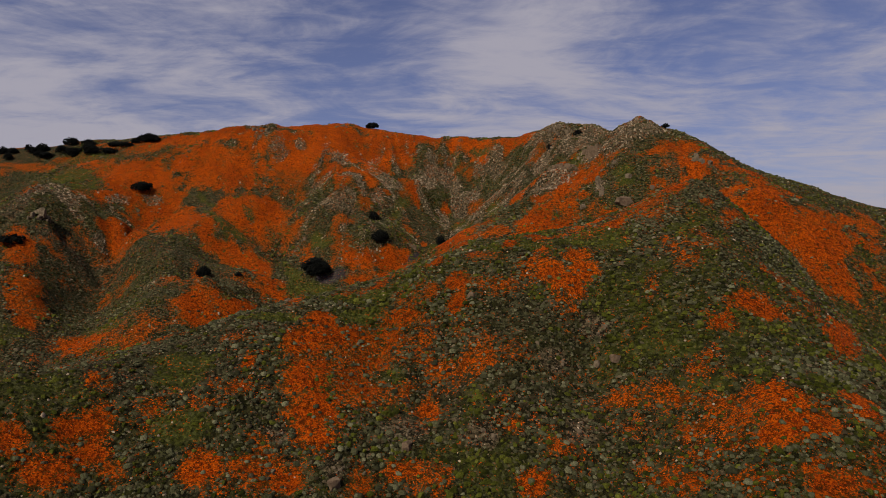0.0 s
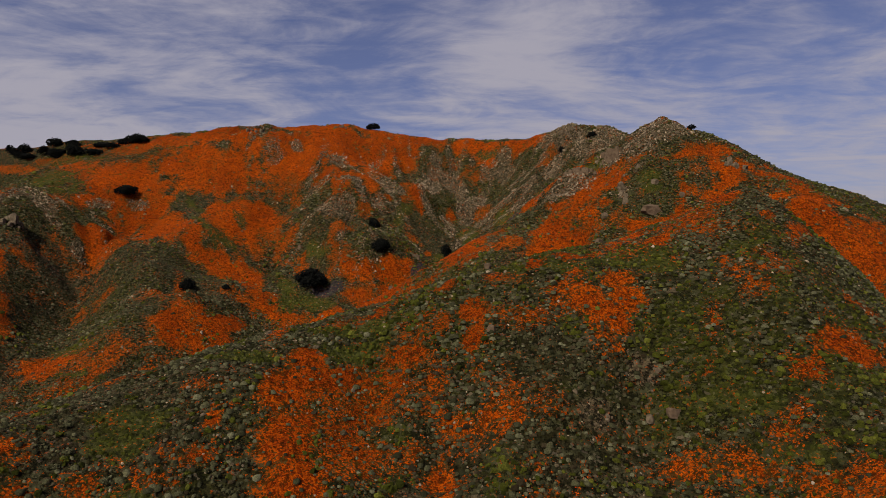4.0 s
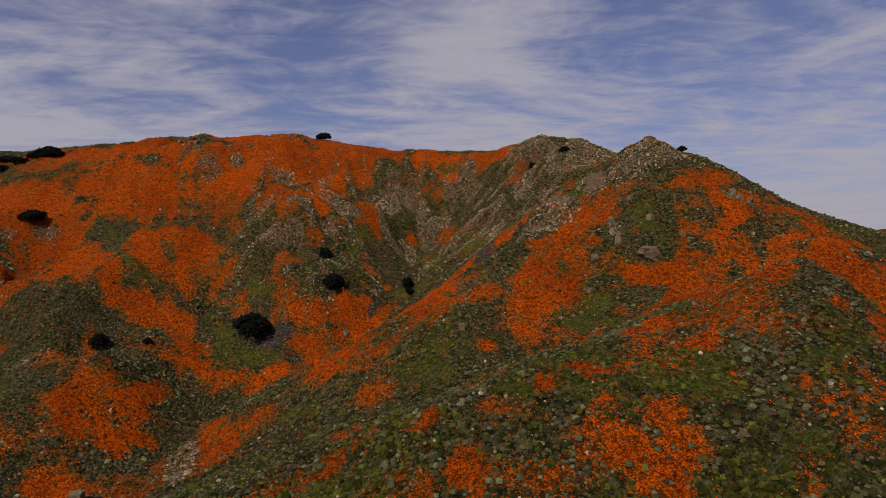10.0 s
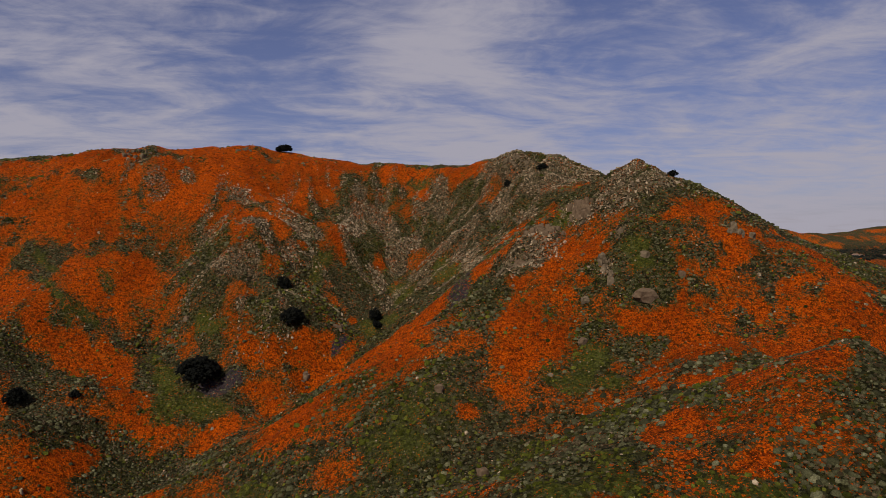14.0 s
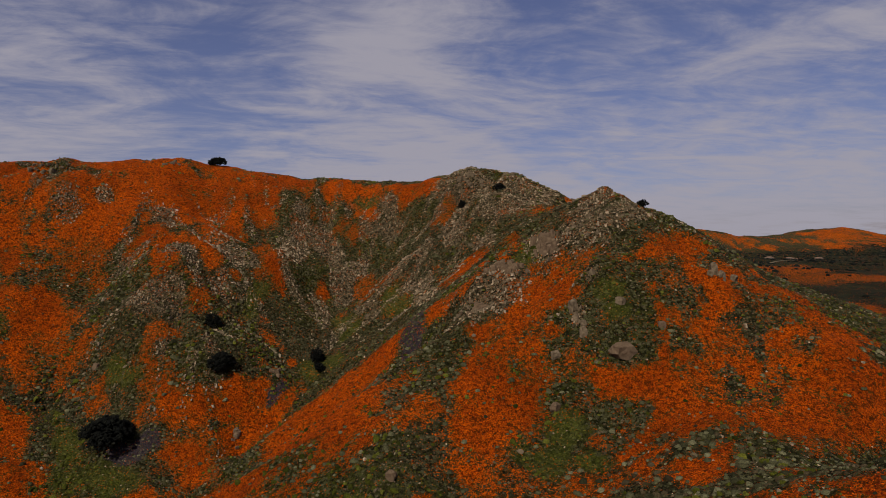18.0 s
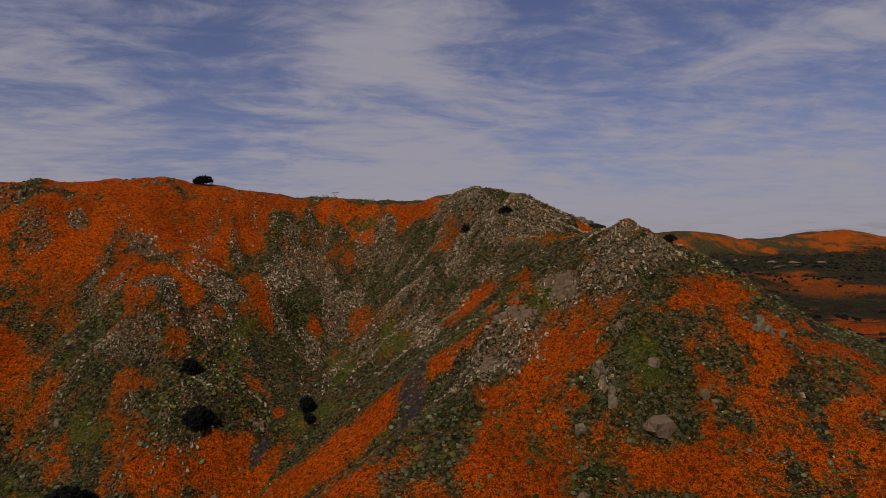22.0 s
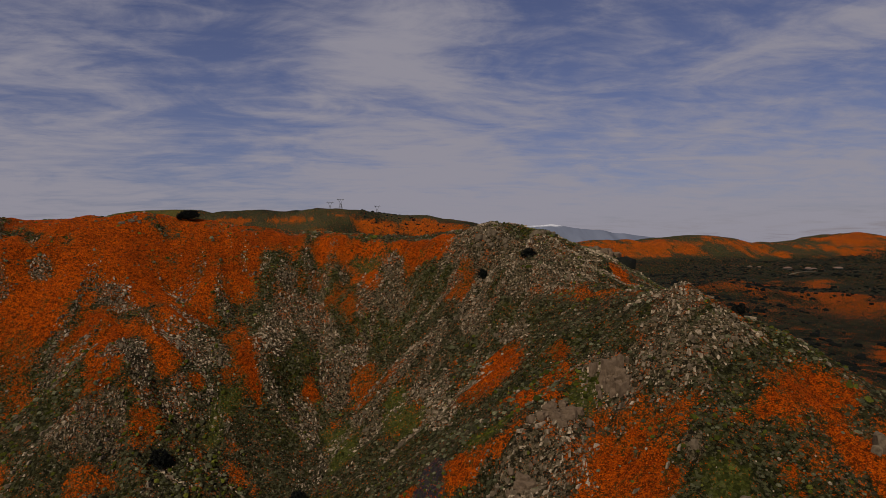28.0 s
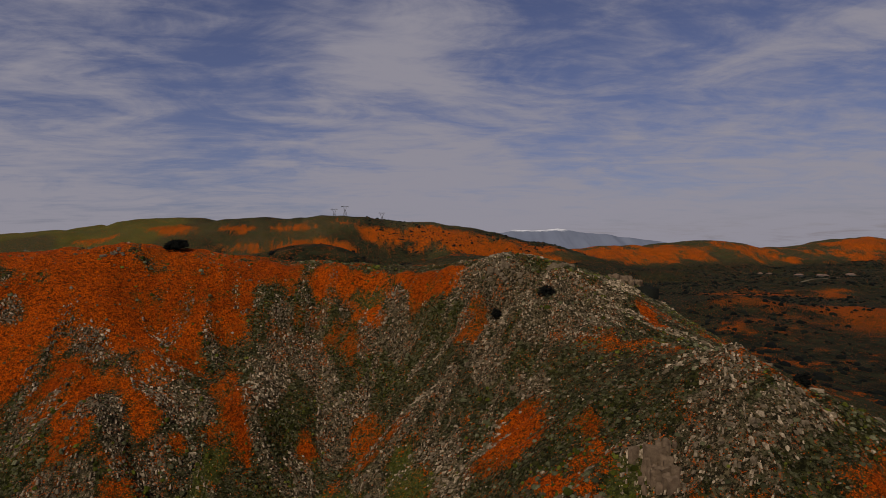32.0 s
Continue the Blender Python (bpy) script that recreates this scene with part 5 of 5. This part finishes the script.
def pylon(x, y, height, turn):
    top = empty("power_pylon", x, y, float(surface_z(np.array([x]), np.array([y]))[0]), "grey lattice steel power pylon on the far hill", "pylon", "power pylons", turn)
    w, waist = height * 0.16, height * 0.6
    legs = [((sx * w, sy * w, -1), (sx * w * 0.35, sy * w * 0.35, waist)) for sx in (-1, 1) for sy in (-1, 1)]
    for a, c in legs:
        b = bmesh.new()
        tube(b, a, c, 0.42, 0.32, 4)
        part("leg", b, STEEL, top)
    for k in range(5):
        f, g = k / 5, (k + 1) / 5
        b = bmesh.new()
        for i, j in ((0, 1), (1, 3), (3, 2), (2, 0)):
            p = [Vector(legs[i][0]).lerp(Vector(legs[i][1]), f), Vector(legs[j][0]).lerp(Vector(legs[j][1]), g)]
            tube(b, p[0], p[1], 0.2, 0.2, 4)
        part("brace", b, STEEL, top)
    for s in (-1, 1):
        b = bmesh.new()
        tube(b, (s * w * 0.3, 0, waist), (s * w * 1.5, 0, height), 0.45, 0.35, 4)
        part("fork", b, STEEL, top)
    b = bmesh.new()
    tube(b, (-w * 2.2, 0, height * 0.94), (w * 2.2, 0, height * 0.94), 0.4, 0.4, 4)
    tube(b, (-w * 2.2, 0, height * 0.94), (0, 0, height * 0.86), 0.25, 0.25, 4)
    tube(b, (w * 2.2, 0, height * 0.94), (0, 0, height * 0.86), 0.25, 0.25, 4)
    part("crossarm", b, STEEL, top)
    for s in (-1, 0, 1):
        b = bmesh.new()
        tube(b, (s * w * 1.9, 0, height * 0.94), (s * w * 1.9, 0, height * 0.84), 0.25, 0.25, 5)
        part("insulator", b, STEEL, top)
    return top


pylon(66, 1745, 27, 10)
pylon(40, 1800, 27, 10)
pylon(160, 1740, 27, 10)
mast = empty("radio_mast", -572, 1500, float(surface_z(np.array([-572.0]), np.array([1500.0]))[0]), "thin grey radio mast on the far hill", "mast")
_b = bmesh.new()
tube(_b, (0, 0, -1), (0, 0, 30), 0.8, 0.5, 5)
part("pole", _b, STEEL, mast)
_b = bmesh.new()
tube(_b, (-2.5, 0, 26), (2.5, 0, 26), 0.3, 0.3, 4)
part("aerial", _b, STEEL, mast)


def plain(name, a, b_, rough=0.9, scale=0.5):
    m = Nodes(name, rough)
    return m.done(m.mix(m.ramp(m.noise(scale, 5, 0.65), 0.3, 0.7), a, b_))


WALL = plain("pale_stucco", (0.09, 0.08, 0.065), (0.14, 0.125, 0.10))
ROOF = plain("clay_roof", (0.16, 0.10, 0.075), (0.25, 0.17, 0.13))
PANE = plain("dark_window", (0.03, 0.035, 0.04), (0.05, 0.055, 0.06), 0.2)
DIRT = plain("pale_dirt", (0.13, 0.105, 0.07), (0.20, 0.165, 0.115), 0.95, 0.1)


def house(x, y, w, d, h, turn):
    top = empty("house", x, y, float(surface_z(np.array([x]), np.array([y]))[0]), "pale stuccoed house with a brown roof in the far valley", "house", "houses in the valley", turn)
    b = bmesh.new()
    bmesh.ops.create_cube(b, size=1, matrix=Matrix.Translation((0, 0, h / 2 - 1)) @ Matrix.Diagonal((w, d, h + 2, 1)))
    part("wall", b, WALL, top)
    b = bmesh.new()
    o = 0.8
    base = [b.verts.new(p) for p in ((-w / 2 - o, -d / 2 - o, h - 0.3), (w / 2 + o, -d / 2 - o, h - 0.3), (w / 2 + o, d / 2 + o, h - 0.3), (-w / 2 - o, d / 2 + o, h - 0.3))]
    r0, r1 = b.verts.new((-w / 3, 0, h + d * 0.28)), b.verts.new((w / 3, 0, h + d * 0.28))
    for f in ((base[0], base[1], r1, r0), (base[2], base[3], r0, r1), (base[1], base[2], r1), (base[3], base[0], r0), (base[3], base[2], base[1], base[0])):
        b.faces.new(f)
    part("roof", b, ROOF, top)
    for k in range(3):
        b = bmesh.new()
        bmesh.ops.create_cube(b, size=1, matrix=Matrix.Translation((w * (k - 1) * 0.3, -d / 2 - 0.05, h * 0.5)) @ Matrix.Diagonal((1.6, 0.3, 1.4, 1)))
        part("window", b, PANE, top)
    return top


for x, y, w, d, h, turn in ((1010, 1296, 17, 9, 3.6, 8), (1052, 1284, 12, 9, 3.4, -32), (1094, 1316, 15, 9, 3.6, 25), (1165, 1322, 18, 9, 3.8, -16), (955, 1345, 13, 9, 3.4, 45), (1030, 1410, 14, 10, 3.6, 70)):
    house(x, y, w, d, h, turn)


def ribbon(name, line, width, label):
    V, Fc = [], []
    pts = [np.array(p) for p in walkline([(x, y, 0) for x, y in line], 8.0)]
    for k, p in enumerate(pts):
        d = pts[min(k + 1, len(pts) - 1)] - pts[max(k - 1, 0)]
        n = np.array((-d[1], d[0], 0)) / (np.hypot(d[0], d[1]) + 1e-6)
        for s in (-0.5, 0, 0.5):
            q = p + n * width * s
            V.append((q[0], q[1], float(surface_z(np.array([q[0]]), np.array([q[1]]))[0]) + 0.5))
    for k in range(len(pts) - 1):
        for s in (0, 1):
            a = 3 * k + s
            Fc.append((a, a + 1, a + 4, a + 3))
    me = mesh_from(name, np.array(V), np.array(Fc))
    me.materials.append(DIRT)
    return tagged(new(name, me), label, "track", kind="structure")


ribbon("dirt_track", [(90, 1470), (60, 1440), (42, 1405), (58, 1370), (75, 1345)], 5.0, "pale dirt track over the far hill")
ribbon("valley_road", [(900, 1180), (1040, 1220), (1180, 1225), (1330, 1260), (1500, 1250)], 6.0, "pale dirt road through the far valley")

# far brush and groves in the valley and on the hills behind
rng = np.random.default_rng(31)
x, y = rng.uniform(110, 2100, 22000), rng.uniform(330, 1800, 22000)
q = (fractal(x, y, 160, 4, 111) + 0.25 * (rng.random(22000) - 0.5) > -0.02) & (np.abs(np.degrees(np.arctan2(x, y - 130)) - 32) < 28)
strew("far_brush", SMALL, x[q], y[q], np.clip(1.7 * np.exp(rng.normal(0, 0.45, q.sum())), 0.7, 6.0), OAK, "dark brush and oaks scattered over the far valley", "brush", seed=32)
x, y = rng.uniform(-420, 330, 5000), rng.uniform(400, 1500, 5000)
q = fractal(x, y, 130, 4, 121) + 0.3 * (rng.random(5000) - 0.5) > 0.16
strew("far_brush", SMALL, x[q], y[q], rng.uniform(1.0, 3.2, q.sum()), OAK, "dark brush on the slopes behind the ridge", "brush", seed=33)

x, y = rng.uniform(-235, -60, 260), rng.uniform(700, 760, 260)
q = np.abs(y - 730 - 0.12 * (x + 150)) < 12 + 14 * rng.random(260)
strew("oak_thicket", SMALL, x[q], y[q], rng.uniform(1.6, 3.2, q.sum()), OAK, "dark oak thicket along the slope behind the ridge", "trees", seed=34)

# snow-capped mountains on the horizon
def mountain_material():
    m = Nodes("hazy_mountain", 1.0)
    sep = m.nt.nodes.new("ShaderNodeSeparateXYZ")
    m.put(sep.inputs[0], m.pos)
    h = m.math("ADD", sep.outputs[2], m.math("MULTIPLY", m.math("SUBTRACT", m.noise(0.012, 5, 0.65), 0.5), 46.0))
    # blue haze of distance is put into the rock colour itself
    rock = m.mix(m.noise(0.006, 5), (0.135, 0.155, 0.215), (0.175, 0.195, 0.255))
    return m.done(m.mix(m.ramp(h, 308, 322), rock, (0.62, 0.63, 0.68)))


mx = np.arange(700, 3600, 12.0)
crest = np.interp(mx, [700, 1000, 1180, 1437, 1560, 1790, 1990, 2244, 2715, 3100, 3600], [170, 215, 268, 328, 318, 328, 300, 272, 206, 170, 150]) + 9 * fractal(mx, mx * 0, 120, 5, 141, 0.6)
rows = []
for k in range(9):
    f = k / 8
    rows.append(np.stack([mx, 4650 - 420 * f + 30 * fractal(mx, mx * 0 + 50 * k, 90, 4, 151), 60 + (crest - 60) * (1 - f) ** 1.15 + 14 * f * (1 - f) * 4 * fractal(mx, mx * 0 + 40 * k, 70, 4, 161)], -1))
V = np.concatenate(rows)
n = len(mx)
i = np.arange(n - 1)
Fc = np.concatenate([np.stack([k * n + i, (k + 1) * n + i, (k + 1) * n + i + 1, k * n + i + 1], -1) for k in range(8)])
me = mesh_from("backdrop", V, Fc)
me.materials.append(mountain_material())
tagged(new("backdrop", me), "hazy blue mountains with snow on their tops", "mountains", kind="structure")
